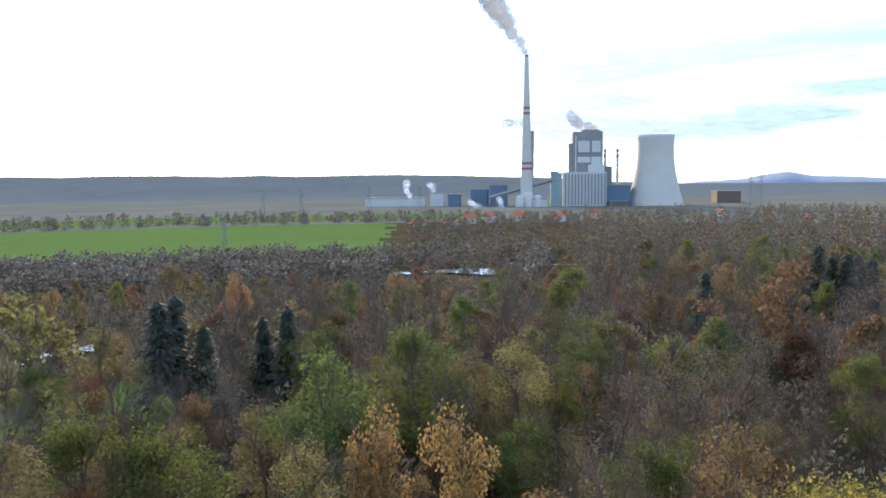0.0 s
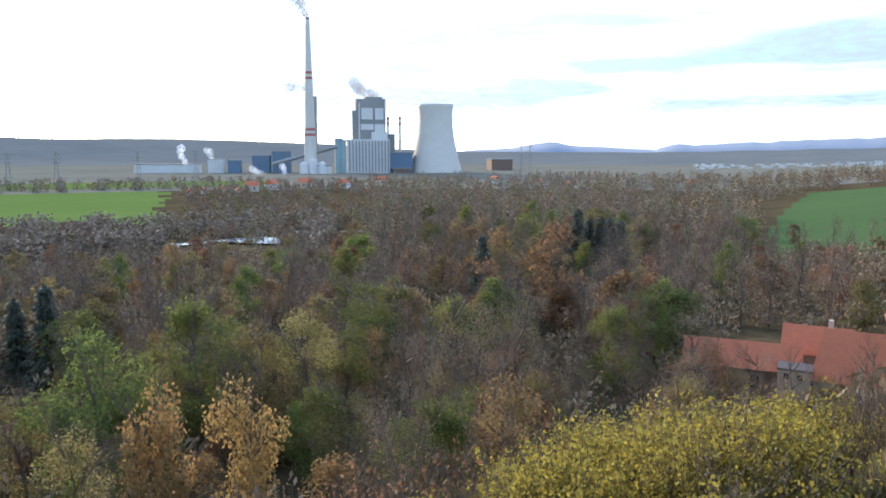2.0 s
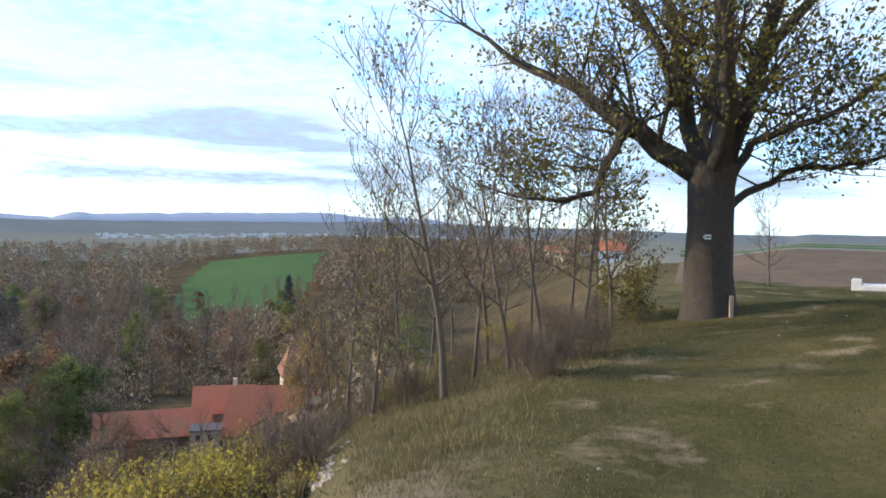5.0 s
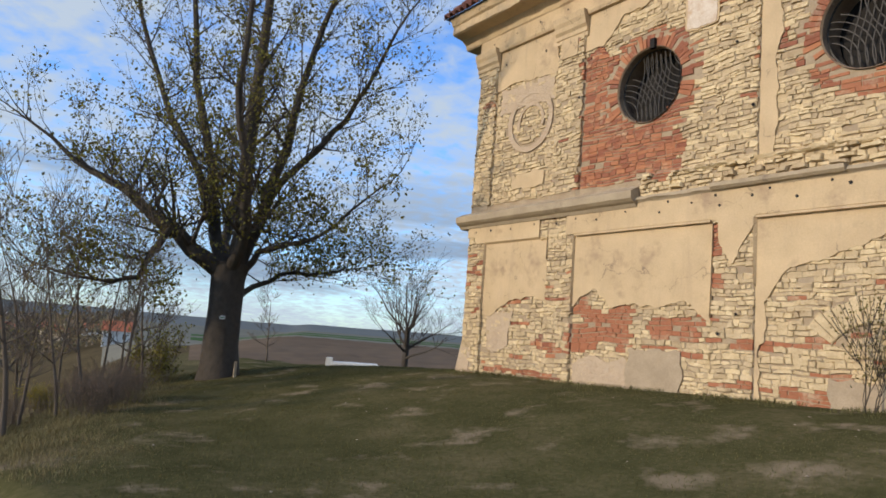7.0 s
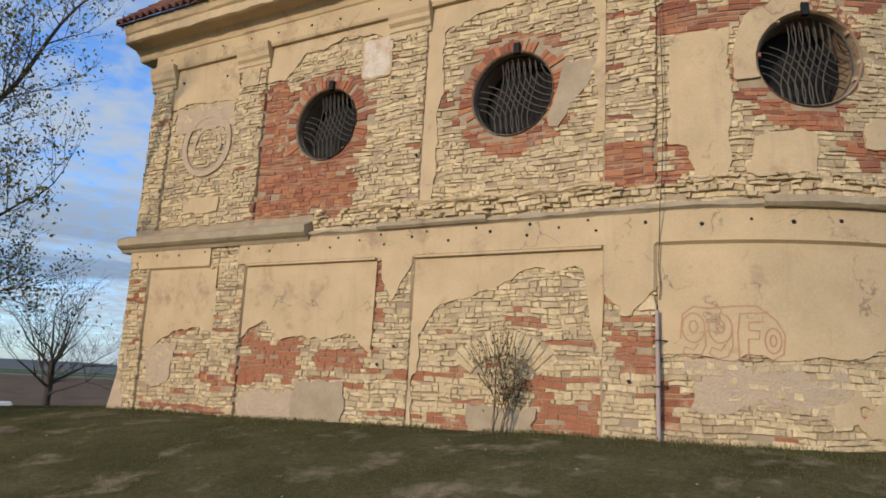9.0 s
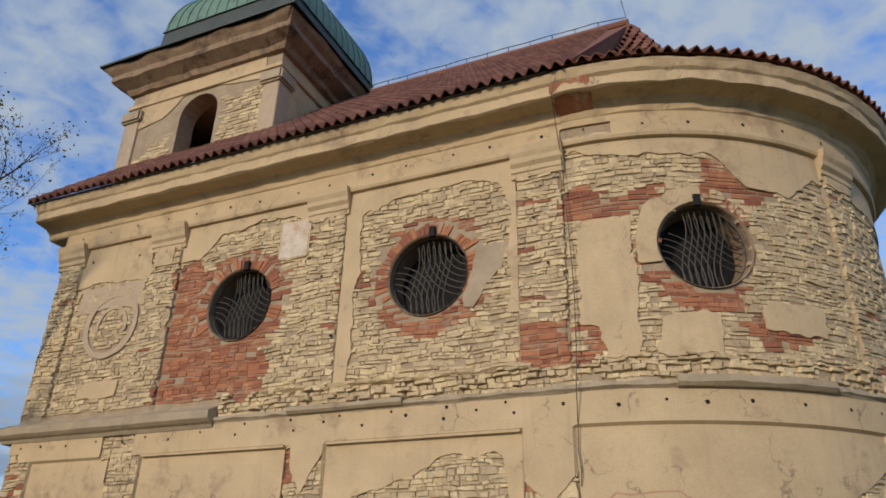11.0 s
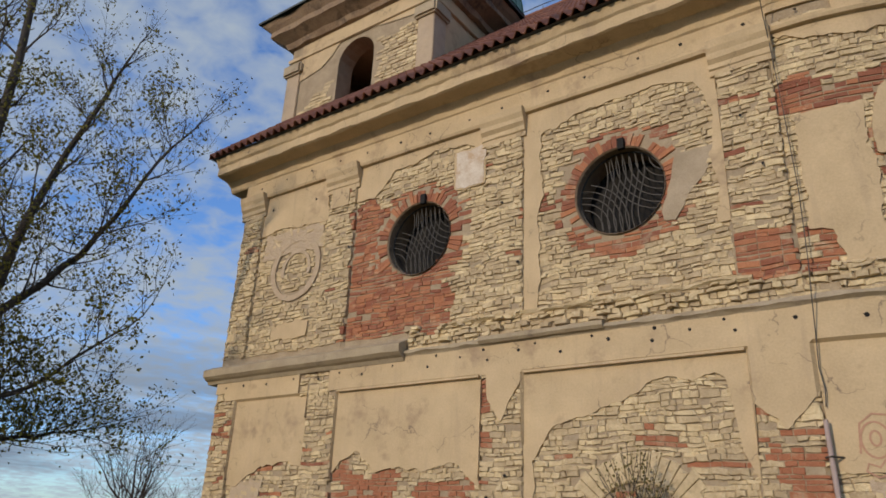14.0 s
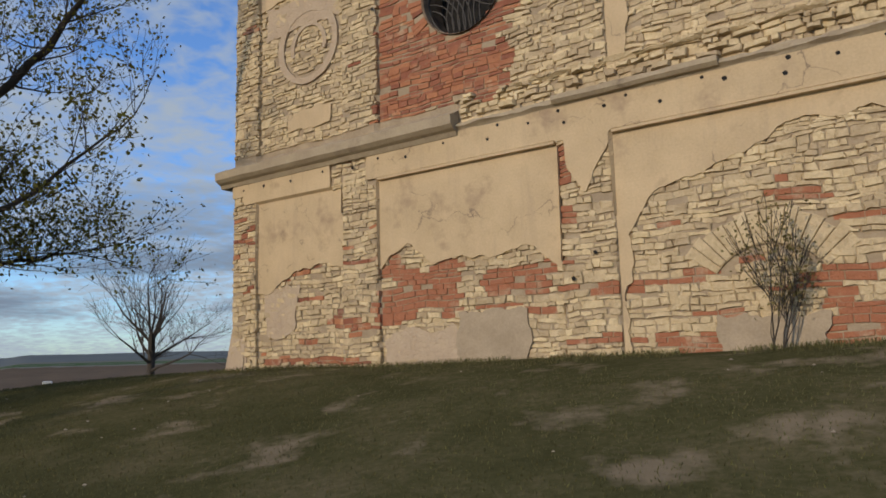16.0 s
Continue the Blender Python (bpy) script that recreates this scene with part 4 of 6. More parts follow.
for side in range(4):
    vs, fs = [], []
    R4 = Matrix.Rotation(math.pi / 2 * side, 3, "Z")
    arch = [(0.54 * math.cos(math.pi * k / 10), 10.1 + 0.5 * math.sin(math.pi * k / 10)) for k in range(11)]
    for y in (-0.72, -0.62):
        for x, z in arch:
            vs += [R4 @ Vector((x, y, z)), R4 @ Vector((x, y, 10.78))]
    for k in range(10):
        fs += [(2 * k, 2 * k + 2, 2 * k + 3, 2 * k + 1), (22 + 2 * k, 22 + 2 * k + 1, 22 + 2 * k + 3, 22 + 2 * k + 2), (2 * k, 22 + 2 * k, 22 + 2 * k + 2, 2 * k + 2)]
    obj("lantern_arch", vs, fs, "dark_sheet", tower)
square_stack([(0.86, 8.46), (0.88, 8.58), (0.78, 8.62)], "dark_sheet", "lantern_base")
square_stack([(0.7, 10.70), (1.10, 10.62), (1.12, 10.70), (0.74, 11.2), (0.3, 12.1), (0.12, 12.9), (0.1, 13.0)], "copper_green", "lantern_roof", "pyramid lantern roof of green copper")
vs, fs = lathe([(0.08, 12.9), (0.1, 13.0), (0.26, 13.06), (0.27, 13.14), (0.12, 13.22), (0.07, 13.3), (0.07, 13.5), (0.2, 13.58), (0.24, 13.72), (0.18, 13.86), (0.03, 13.92), (0.025, 14.5)], 16)
obj("finial", vs, fs, "dark_sheet", tower, "turned finial with a ball", smooth=True)
for q in range(3):
    v, f = [], []
    tube(v, f, [Vector((-0.22 + 0.05 * q, 0, 14.2 + 0.1 * q)), Vector((0.22 - 0.05 * q, 0, 14.2 + 0.1 * q))], [0.018, 0.018], 5)
    obj("vane_arm", v, f, "iron", tower)

# rough stones on the tower's faces
tw = []
for side in (0,):
    z = 8.9
    while z < 12.4:
        h = rng.uniform(0.07, 0.12)
        x = TX - TH + 0.46
        while x < TX + TH - 0.46:
            l = rng.uniform(0.14, 0.36)
            c = x + l / 2 - TX
            if not (abs(c) < 0.66 + l / 2 and z < 11.8) and math.hypot(c, z - 11.8) > 0.66 + l / 2 and not (c < -0.7 and z > 11.3 + 0.6 * (c + 1)) and z < 12.0 + 0.3 * noise.noise((x, 0, 0)):
                o = [(x + 0.008, z + 0.008), (x + l - 0.008, z + 0.006 + rng.uniform(-.01, .01)), (x + l - 0.01, z + h - 0.008), (x + l / 2, z + h - rng.uniform(0, 0.015)), (x + 0.01, z + h - 0.01)]
                n = len(o)
                y0 = TY - TH
                d = rng.uniform(0.01, 0.035)
                v = [(a, y0 + 0.02, b) for a, b in o] + [(a, y0 - d * 0.6, b) for a, b in o] + [((a - x - l / 2) * 0.86 + x + l / 2, y0 - d, (b - z - h / 2) * 0.84 + z + h / 2) for a, b in o]
                f = []
                for k in range(n):
                    j = (k + 1) % n
                    f += [(k, j, n + j, n + k), (n + k, n + j, 2 * n + j, 2 * n + k)]
                tw.append(([(a - TX, b - TY, c2 - 8.5) for a, b, c2 in v], f + [tuple(range(2 * n, 3 * n))]))
            x += l
        z += h
tagged(joined("tower_stones", tw, "sandstone", tower, "coursed yellow rubble of the tower"), kind="stuff")
vs = [(x, -TH - 0.025, z) for x, z in ((-TH + 0.4, 3.3), (-1.2, 3.45), (-0.85, 3.7), (-0.6, 4.0), (0.5, 4.02), (1.0, 3.92), (TH - 0.45, 3.8), (TH - 0.45, 4.5), (-TH + 0.4, 4.5))]
obj("tower_plaster", vs, [tuple(range(9))], "plaster", tower, "plaster left below the tower cornice")

# downpipe remnant, hanging cable, cement patches, graffiti
pipe = empty("downpipe", on_wall(11.2, 0.12, 0.8), "faded pinkish downpipe remnant fixed to the wall", "downpipe")
vs, fs = [], []
tube(vs, fs, [Vector((0, 0, -0.1)), Vector((-0.01, 0.0, 1.0)), Vector((-0.02, 0, 1.75))], [0.03, 0.03, 0.027], 8)
obj("pipe", vs, fs, "pipe_paint", pipe, smooth=True)
for z in (0.75, 1.35):
    vs, fs = [], []
    tube(vs, fs, [Vector((0.1, 0.1, z)), Vector((0, -0.05, z)), Vector((-0.06, 0.0, z)), Vector((-0.1, 0.12, z))], [0.012] * 4, 5)
    obj("bracket", vs, fs, "iron", pipe)
cable = empty("cable", on_wall(11.2, 0.06, 2.6), "rusty lightning cable hanging down the wall", "cable")
vs, fs = [], []
o = Vector(on_wall(11.2, 0.06, 2.6))
pts = [Vector(on_wall(s, d, z)) - o for s, d, z in ((11.2, 0.07, 2.7), (11.22, 0.08, 2.9), (11.19, 0.08, 3.15), (11.21, 0.1, 3.5), (11.25, 0.24, 4.0), (11.26, 0.16, 4.4), (11.27, 0.1, 5.4), (11.24, 0.12, 6.6), (11.2, 0.13, 7.7), (11.2, 0.3, 8.0), (11.22, 0.62, 8.5), (11.3, 0.66, 8.8))]
tube(vs, fs, pts, [0.007] * len(pts), 5)
obj("wire", vs, fs, "iron", cable)


def patch(name, mat, s0, s1, z0, z1, off, label, k=0.5):
    v, f = sheet(lambda s, z: min(min(s - s0, s1 - s), min(z - z0, z1 - z)) + ragged(s, z, k) * 0.6, s0 - 0.15, s1 + 0.15, z0 - 0.15, z1 + 0.15, 0.03, off)
    return obj(name, v, f, mat, wall, label)


patch("cement_patch", "cement_patch", 4.95, 6.0, 0.6, 1.38, 0.036, "grey cement repair", 1.6)
patch("cement_patch", "cement_patch", 8.35, 9.45, 0.6, 1.15, 0.034, "grey cement repair low on the wall", 1.8)
v, f = sheet(lambda s, z: min(s - lines(((5.42, 9.55), (5.7, 9.56), (6.0, 9.66), (6.45, 9.74)), z), lines(((5.42, 9.66), (5.7, 9.86), (6.0, 10.14), (6.45, 10.34)), z) - s, z - 5.42, 6.42 - z) + ragged(s, z, 0.5), 9.4, 10.5, 5.3, 6.6, 0.03, 0.02)
obj("smooth_patch", v, f, "cement_patch", wall, "smooth beige repair tapering down beside the window")
patch("pale_patch", "plaster_white", 5.92, 6.48, 6.82, 7.52, 0.040, "flaking white limewash patch", 1.2)
patch("rough_patch", "rough_render", 1.0, 1.8, 1.2, 1.95, 0.020, "thin washed-out render", 2.5)
patch("rough_patch", "rough_render", 3.7, 4.9, 0.5, 1.2, 0.022, "thin washed-out render", 2.5)
patch("rough_patch", "rough_render", 11.6, 13.4, 1.3, 1.9, 0.012, "thin washed-out render on the apse", 3.0)
patch("rough_patch", "rough_render", 1.0, 2.7, 6.4, 6.95, 0.018, "thin washed-out render", 1.5)

v, f = sheet(lambda s, z: 0.065 - abs(math.hypot(s - 2.0, z - 6.07) - 0.64) + 0.2 * ragged(s, z), 1.2, 2.8, 5.3, 6.9, 0.03, 0.026)
obj("blind_window", v, f, "rough_render", wall, "raised ring of a walled-up round window")
v, f = sheet(lambda s, z: min(0.035 - abs(math.hypot(s - 2.03, z - 6.03) - 0.38), z - 5.9) + 0.2 * ragged(s, z), 1.4, 2.6, 5.5, 6.6, 0.025, 0.03)
obj("blind_window", v, f, "rough_render", wall, "inner ring of a walled-up round window")

tag = empty("graffiti", on_wall(12.5, 0.1, 2.4), "faded red outline graffiti on the apse plaster", "graffiti")
o = Vector(on_wall(12.5, 0.1, 2.4))


def stroke(points):
    v, f = [], []
    w = 0.011
    points = [(11.46 + (s - 11.64) * 0.74, 1.93 + (z - 2.08) * 0.8) for s, z in points]
    for i, (s, z) in enumerate(points):
        a, b = points[max(i - 1, 0)], points[min(i + 1, len(points) - 1)]
        d = math.hypot(b[0] - a[0], b[1] - a[1]) or 1
        nx, nz = -(b[1] - a[1]) / d * w, (b[0] - a[0]) / d * w
        v += [Vector(on_wall(s + nx, 0.036, z + nz)) - o, Vector(on_wall(s - nx, 0.036, z - nz)) - o]
    for i in range(len(points) - 1):
        f.append((2 * i, 2 * i + 1, 2 * i + 3, 2 * i + 2))
    obj("stroke", v, f, "graffiti", tag)




def loop(cs, cz, rs, rz, n=22):
    stroke([(cs + rs * math.cos(2 * math.pi * k / n), cz + rz * math.sin(2 * math.pi * k / n)) for k in range(n + 1)])


for cs in (11.86, 12.3):
    loop(cs, 2.58, 0.19, 0.24)
    loop(cs, 2.6, 0.07, 0.1, 12)
    stroke([(cs + 0.19, 2.58), (cs + 0.2, 2.3), (cs + 0.12, 2.13), (cs - 0.04, 2.09), (cs - 0.18, 2.17), (cs - 0.14, 2.27), (cs, 2.22), (cs + 0.08, 2.32)])
stroke([(12.6, 2.1), (12.58, 2.5), (12.62, 2.82), (12.98, 2.84), (12.99, 2.7), (12.76, 2.68), (12.76, 2.56), (12.93, 2.55), (12.92, 2.42), (12.75, 2.42), (12.74, 2.1), (12.6, 2.1)])
loop(13.14, 2.4, 0.13, 0.2, 16)
loop(13.14, 2.4, 0.05, 0.09, 10)
stroke([(11.64, 2.4), (11.68, 2.8), (11.86, 2.93), (12.1, 2.9), (12.5, 2.94), (12.9, 2.95), (13.2, 2.72), (13.33, 2.5), (13.3, 2.2), (13.1, 2.08)])

# ---- trees ----


def grow(rnd, vs, fs, tips, p, d, length, rad, level, spread=0.6, rise=0.15, sides=5):
    """Adds a bent branch and its offshoots; collects twig ends."""
    n = 4 if level else 3
    pts, rr = [p.copy()], [rad]
    q, e = p.copy(), d.copy()
    for i in range(n):
        e = (e + Vector((rnd.uniform(-1, 1), rnd.uniform(-1, 1), rnd.uniform(-0.6, 0.9) + rise)) * 0.22).normalized()
        q = q + e * length / n
        pts.append(q.copy())
        rr.append(max(0.004, rad * (1 - 0.62 * (i + 1) / n)))
    tube(vs, fs, pts, rr, sides if level > 1 else 4 if level else 3)
    if level == 0:
        tips += pts[1:]
        return
    for k in range(rnd.randint(3, 4) if level > 1 else rnd.randint(3, 5)):
        i = rnd.randint(1, n)
        side = Vector((rnd.uniform(-1, 1), rnd.uniform(-1, 1), rnd.uniform(-0.4, 0.7))).normalized()
        nd = (e * (1 - spread) + side * spread + Vector((0, 0, rise))).normalized()
        grow(rnd, vs, fs, tips, pts[i], nd, length * rnd.uniform(0.5, 0.75), rr[i] * 0.62, level - 1, spread, rise, sides)
    grow(rnd, vs, fs, tips, pts[-1], e, length * 0.65, rr[-1] * 0.9, level - 1, spread, rise, sides)


def leaves(rnd, spots, size, per, jitter):
    vs, fs = [], []
    for p in spots:
        for _ in range(per if per >= 1 else (1 if rnd.random() < per else 0)):
            c = p + Vector((rnd.gauss(0, jitter), rnd.gauss(0, jitter), rnd.gauss(0, jitter)))
            a = Vector((rnd.uniform(-1, 1), rnd.uniform(-1, 1), rnd.uniform(-1, 1))).normalized()
            b = a.cross(Vector((rnd.uniform(-1, 1), rnd.uniform(-1, 1), rnd.uniform(-1, 1)))).normalized()
            s = size * rnd.uniform(0.6, 1.25)
            i = len(vs)
            vs += [c - a * s, c + b * s * 0.62, c + a * s, c - b * s * 0.62]
            fs.append((i, i + 1, i + 2, i + 3))
    return vs, fs


# the great lime at the edge of the slope, its limbs in the plane across the view
TREE = Vector((-3.55, -4.23))
AX, AF = Vector((0.296, 0.955, 0)), Vector((-0.955, 0.296, 0))
lime = empty("lime_tree", (TREE.x, TREE.y, height(TREE.x, TREE.y) - 0.05), "large old lime tree with dark trunk and sparse autumn leaves", "tree")
rt = random.Random(11)
vs, fs = [], []
trunk = [(0, -0.3, 0.56), (0, 0.0, 0.50), (0, 0.3, 0.445), (-0.02, 0.8, 0.41), (-0.02, 1.6, 0.385), (-0.03, 2.3, 0.40), (0, 2.7, 0.42)]
tube(vs, fs, [AX * x + Vector((0, 0, z)) for x, z, r in trunk], [r for x, z, r in trunk], 18)
for i, v in enumerate(vs):
    k = 1 + 0.09 * noise.noise((v.x * 6, v.y * 6, v.z * 0.8))
    vs[i] = Vector((v.x * k, v.y * k, v.z))
obj("trunk", vs, fs, "bark", lime, "thick dark furrowed trunk", smooth=True)
vs, fs, tips = [], [], []
BOUGHS = (
    ((0, 2.35, 0), (-0.9, 2.95, -0.2), (-1.6, 3.5, -0.3), (-2.4, 4.1, 0.0), (-3.7, 4.75, 0.4), 0.25),
    ((-1.45, 3.3, -0.3), (-1.75, 2.75, -0.35), (-1.95, 2.15, -0.4), (-2.6, 2.02, -0.5), (-3.5, 2.1, -0.5), 0.10),
    ((-0.1, 2.5, 0), (-0.45, 3.4, 0.3), (-0.7, 4.5, 0.6), (-1.3, 5.6, 1.0), (-1.8, 7.2, 1.2), 0.20),
    ((0.1, 2.6, 0), (0.15, 3.8, -0.3), (0.05, 5.0, -0.5), (0.2, 6.4, -0.9), (0.1, 8.2, -1.0), 0.24),
    ((0.15, 2.6, 0), (0.5, 3.7, 0.2), (1.0, 4.8, 0.2), (1.4, 6.0, 0.5), (2.2, 7.4, 0.7), 0.20),
    ((0.25, 1.95, 0), (0.75, 2.3, 0.3), (1.4, 2.65, 0.3), (2.2, 2.7, 0.6), (3.1, 2.95, 0.8), 0.085),
    ((0.25, 2.4, 0), (0.6, 3.0, -0.2), (1.3, 3.25, -0.5), (1.9, 3.5, -0.9), (2.9, 4.5, -1.1), 0.10),
    ((0, 2.5, 0.1), (-0.2, 3.3, 1.0), (-0.1, 4.2, 2.0), (0.3, 5.0, 3.0), (0.4, 6.0, 3.9), 0.18),
    ((0, 2.5, -0.1), (0.2, 3.2, -1.0), (0.1, 4.1, -1.9), (-0.3, 5.0, -2.7), (-0.2, 6.1, -3.4), 0.17),
    ((-0.6, 3.9, 0.4), (-1.2, 4.6, 0.6), (-2.0, 5.3, 1.2), (-2.8, 6.3, 1.4), (-3.4, 7.3, 1.6), 0.12),
    ((0.7, 4.2, 0.2), (1.5, 4.7, 0.0), (2.3, 5.2, -0.4), (3.0, 5.9, -0.6), (3.6, 6.6, -0.8), 0.11),
)
for *pts, r in BOUGHS:
    tallish = pts[-1][1] > 5
    P3 = [AX * a + AF * c + Vector((0, 0, b if b < 4 or not tallish else 4 + (b - 4) * 2.1)) for a, b, c in pts]
    fine = []
    for i in range(4):
        for k in range(3):
            t = k / 3
            q = P3[i].lerp(P3[i + 1], t)
            fine.append(q + Vector((rt.uniform(-1, 1), rt.uniform(-1, 1), rt.uniform(-1, 1))) * 0.04)
    fine.append(P3[4])
    rr = [max(0.02, r * 0.86 * (1.08 - 0.78 * i / 12)) for i in range(13)]
    tube(vs, fs, fine, rr, 9)
    for i in range(3, 13):
        for _ in range(2):
            d = (fine[i] - fine[i - 1]).normalized()
            side = Vector((rt.uniform(-1, 1), rt.uniform(-1, 1), rt.uniform(-0.5, 0.8))).normalized()
            grow(rt, vs, fs, tips, fine[i], (d * 0.45 + side * 0.7).normalized(), rt.uniform(0.7, 1.5), max(0.014, rr[i] * 0.33), 2, 0.55, 0.12, 5)
    grow(rt, vs, fs, tips, fine[-1], (fine[-1] - fine[-2]).normalized(), 1.4, rr[-1], 2, 0.5, 0.15, 5)
obj("limb_frame", vs, fs, "bark", lime, "spreading dark limbs and bare twigs", smooth=True)
v, f = leaves(rt, tips, 0.045, 2, 0.14)
obj("leaves", v, f, "leaf_lime", lime, "sparse yellow-green and brown leaves")
for dx, dz, w, h, mat in ((0.0, 1.42, 0.05, 0.04, "white_paint"), (0.0, 1.42, 0.04, 0.014, "mark_green")):
    c = Vector((TREE.x - lime.location.x, TREE.y - lime.location.y, 0)) - AF * (0.405 if mat == "white_paint" else 0.41) + AX * (-0.05) + Vector((0, 0, dz))
    obj("trail_mark", [c - AX * w - Vector((0, 0, h)), c + AX * w - Vector((0, 0, h)), c + AX * w + Vector((0, 0, h)), c - AX * w + Vector((0, 0, h)), c - AX * (w + 0.03)], [(0, 1, 2, 3, 4)], mat, lime, "painted trail mark")
post = empty("marker_post", (-2.95, -4.05, height(-2.95, -4.05)), "short pale wooden marker post beside the lime tree", "post")
part("stake", block(-0.03, 0.03, -0.03, 0.03, -0.2, 0.36, 0.008), "limestone", post)


def woody(name, seed, tall, rad, mat, leaf, leaf_size, leaf_per, level=3, spread=0.55, lean=0.06, label="", group=""):
    """A slender tree: stem, branches, leaves."""
    rnd = random.Random(seed)
    t = empty(name, (0, 0, 0), label, "tree", group)
    vs, fs, tips = [], [], []
    pts, rr = [], []
    p = Vector((0, 0, -0.3))
    d = Vector((rnd.uniform(-lean, lean), rnd.uniform(-lean, lean), 1)).normalized()
    n = 9
    for i in range(n + 1):
        pts.append(p.copy())
        rr.append(max(0.01, rad * (1 - 0.85 * i / n)))
        d = (d + Vector((rnd.uniform(-1, 1), rnd.uniform(-1, 1), 0.4)) * 0.09).normalized()
        p = p + d * (tall + 0.3) / n
    tube(vs, fs, pts, rr, 8)
    obj("stem", vs, fs, mat, t, smooth=True)
    vs, fs = [], []
    for i in range(3, n + 1):
        for _ in range(2 if i < n else 3):
            side = Vector((rnd.uniform(-1, 1), rnd.uniform(-1, 1), rnd.uniform(0.1, 0.9))).normalized()
            grow(rnd, vs, fs, tips, pts[i], side, tall * rnd.uniform(0.14, 0.26), rr[i] * 0.5, level - 1, spread, 0.2, 4)
    obj("crown_wood", vs, fs, mat, t)
    if leaf:
        v, f = leaves(rnd, tips, leaf_size, leaf_per, 0.08)
        obj("leaves", v, f, leaf, t)
    return t


SLOPE = ((97.5, 10.0, 3.0, 0.07, 1), (91.2, 8.6, 5.2, 0.10, 2), (89.0, 10.5, 4.6, 0.075, 3), (86.0, 10.0, 4.8, 0.07, 4), (83.5, 11.5, 5.2, 0.085, 5), (80.3, 11.0, 4.8, 0.075, 6), (78.0, 13.0, 4.6, 0.07, 7),
         (94.5, 12.0, 5.0, 0.07, 8), (99.5, 12.5, 4.6, 0.08, 9), (102.5, 11.5, 3.0, 0.05, 10), (88.0, 15.0, 6.2, 0.09, 12), (93.0, 16.5, 6.5, 0.09, 13), (84.5, 17.0, 6.5, 0.08, 14), (97.0, 17.0, 6.0, 0.09, 15), (81.5, 15.0, 5.5, 0.07, 16), (91.0, 20.0, 7.5, 0.10, 17), (87.0, 22.0, 7.0, 0.10, 18), (100.5, 19.0, 5.0, 0.08, 19), (95.0, 23.0, 7.0, 0.09, 20), (79.5, 19.0, 5.5, 0.08, 21))
for az, d, tall, rad, k in SLOPE:
    t = woody("slender_tree", 40 + k, tall * 0.7, rad * 0.52, "bark_grey", "leaf_olive", 0.028, 0.5 if k in (1, 2, 8) else 0.14, 3, 0.5, 0.04, "slender half-bare young tree on the grassy slope", "slope trees")
    t.matrix_basis = Matrix.Translation(spot(az, d))
bare = empty("bare_tree", (-10.46, 5.24, height(-10.46, 5.24)), "small bare spreading fruit tree in the field", "tree")
rb = random.Random(5)
vs, fs, tips = [], [], []
tube(vs, fs, [Vector((0, 0, -0.2)), Vector((0.03, 0, 0.5)), Vector((0, 0.04, 1.1)), Vector((0.05, 0, 1.9))], [0.17, 0.13, 0.12, 0.10], 8)
obj("trunk", vs, fs, "bark", bare, smooth=True)
vs, fs = [], []
for k in range(10):
    a = k * 2.4
    grow(rb, vs, fs, tips, Vector((0.02, 0, 0.7 + 0.13 * k)), Vector((math.cos(a), math.sin(a), 0.25 + 0.14 * k)).normalized(), rb.uniform(1.3, 1.75), 0.055, 3, 0.55, 0.12, 5)
obj("crown_wood", vs, fs, "bark", bare)
shr = woody("bare_sapling", 78, 2.6, 0.05, "bark_grey", None, 0, 0, 3, 0.5, 0.05, "thin bare sapling at the field edge")
shr.matrix_basis = Matrix.Translation((-16.3, 2.0, height(-16.3, 2.0)))
trough = empty("white_trough", (-14.0, 5.05, height(-14.0, 5.05)), "long low white plastic-covered heap at the field edge", "trough")
bm = block(-1.0, 1.0, -0.3, 0.3, -0.05, 0.2, 0.06)
for q in bm.verts:
    q.co.z += 0.05 * noise.noise(q.co * 2)
trough.rotation_euler = (0, 0, radians(63))
part("box", block(-1.25, -0.95, -0.2, 0.2, -0.05, 0.36, 0.03), "white_paint", trough)
part("cover", bm, "white_paint", trough)


def shrub(name, seed, w, h, stems, leaf, size, per, label, group="", mat="bark_grey", cat="shrub"):
    rnd = random.Random(seed)
    t = empty(name, (0, 0, 0), label, cat, group)
    vs, fs, tips = [], [], []
    for _ in range(stems):
        p = Vector((rnd.gauss(0, w * 0.28), rnd.gauss(0, w * 0.28), -0.15))
        d = Vector((p.x * 0.5 / w + rnd.uniform(-0.3, 0.3), p.y * 0.5 / w + rnd.uniform(-0.3, 0.3), 1)).normalized()
        grow(rnd, vs, fs, tips, p, d, h * rnd.uniform(0.45, 0.75), 0.011, 2, 0.45, 0.3, 4)
    obj("stem_clump", vs, fs, mat, t)
    v, f = leaves(rnd, tips, size, per, 0.06)
    obj("leaves", v, f, leaf, t)
    return t


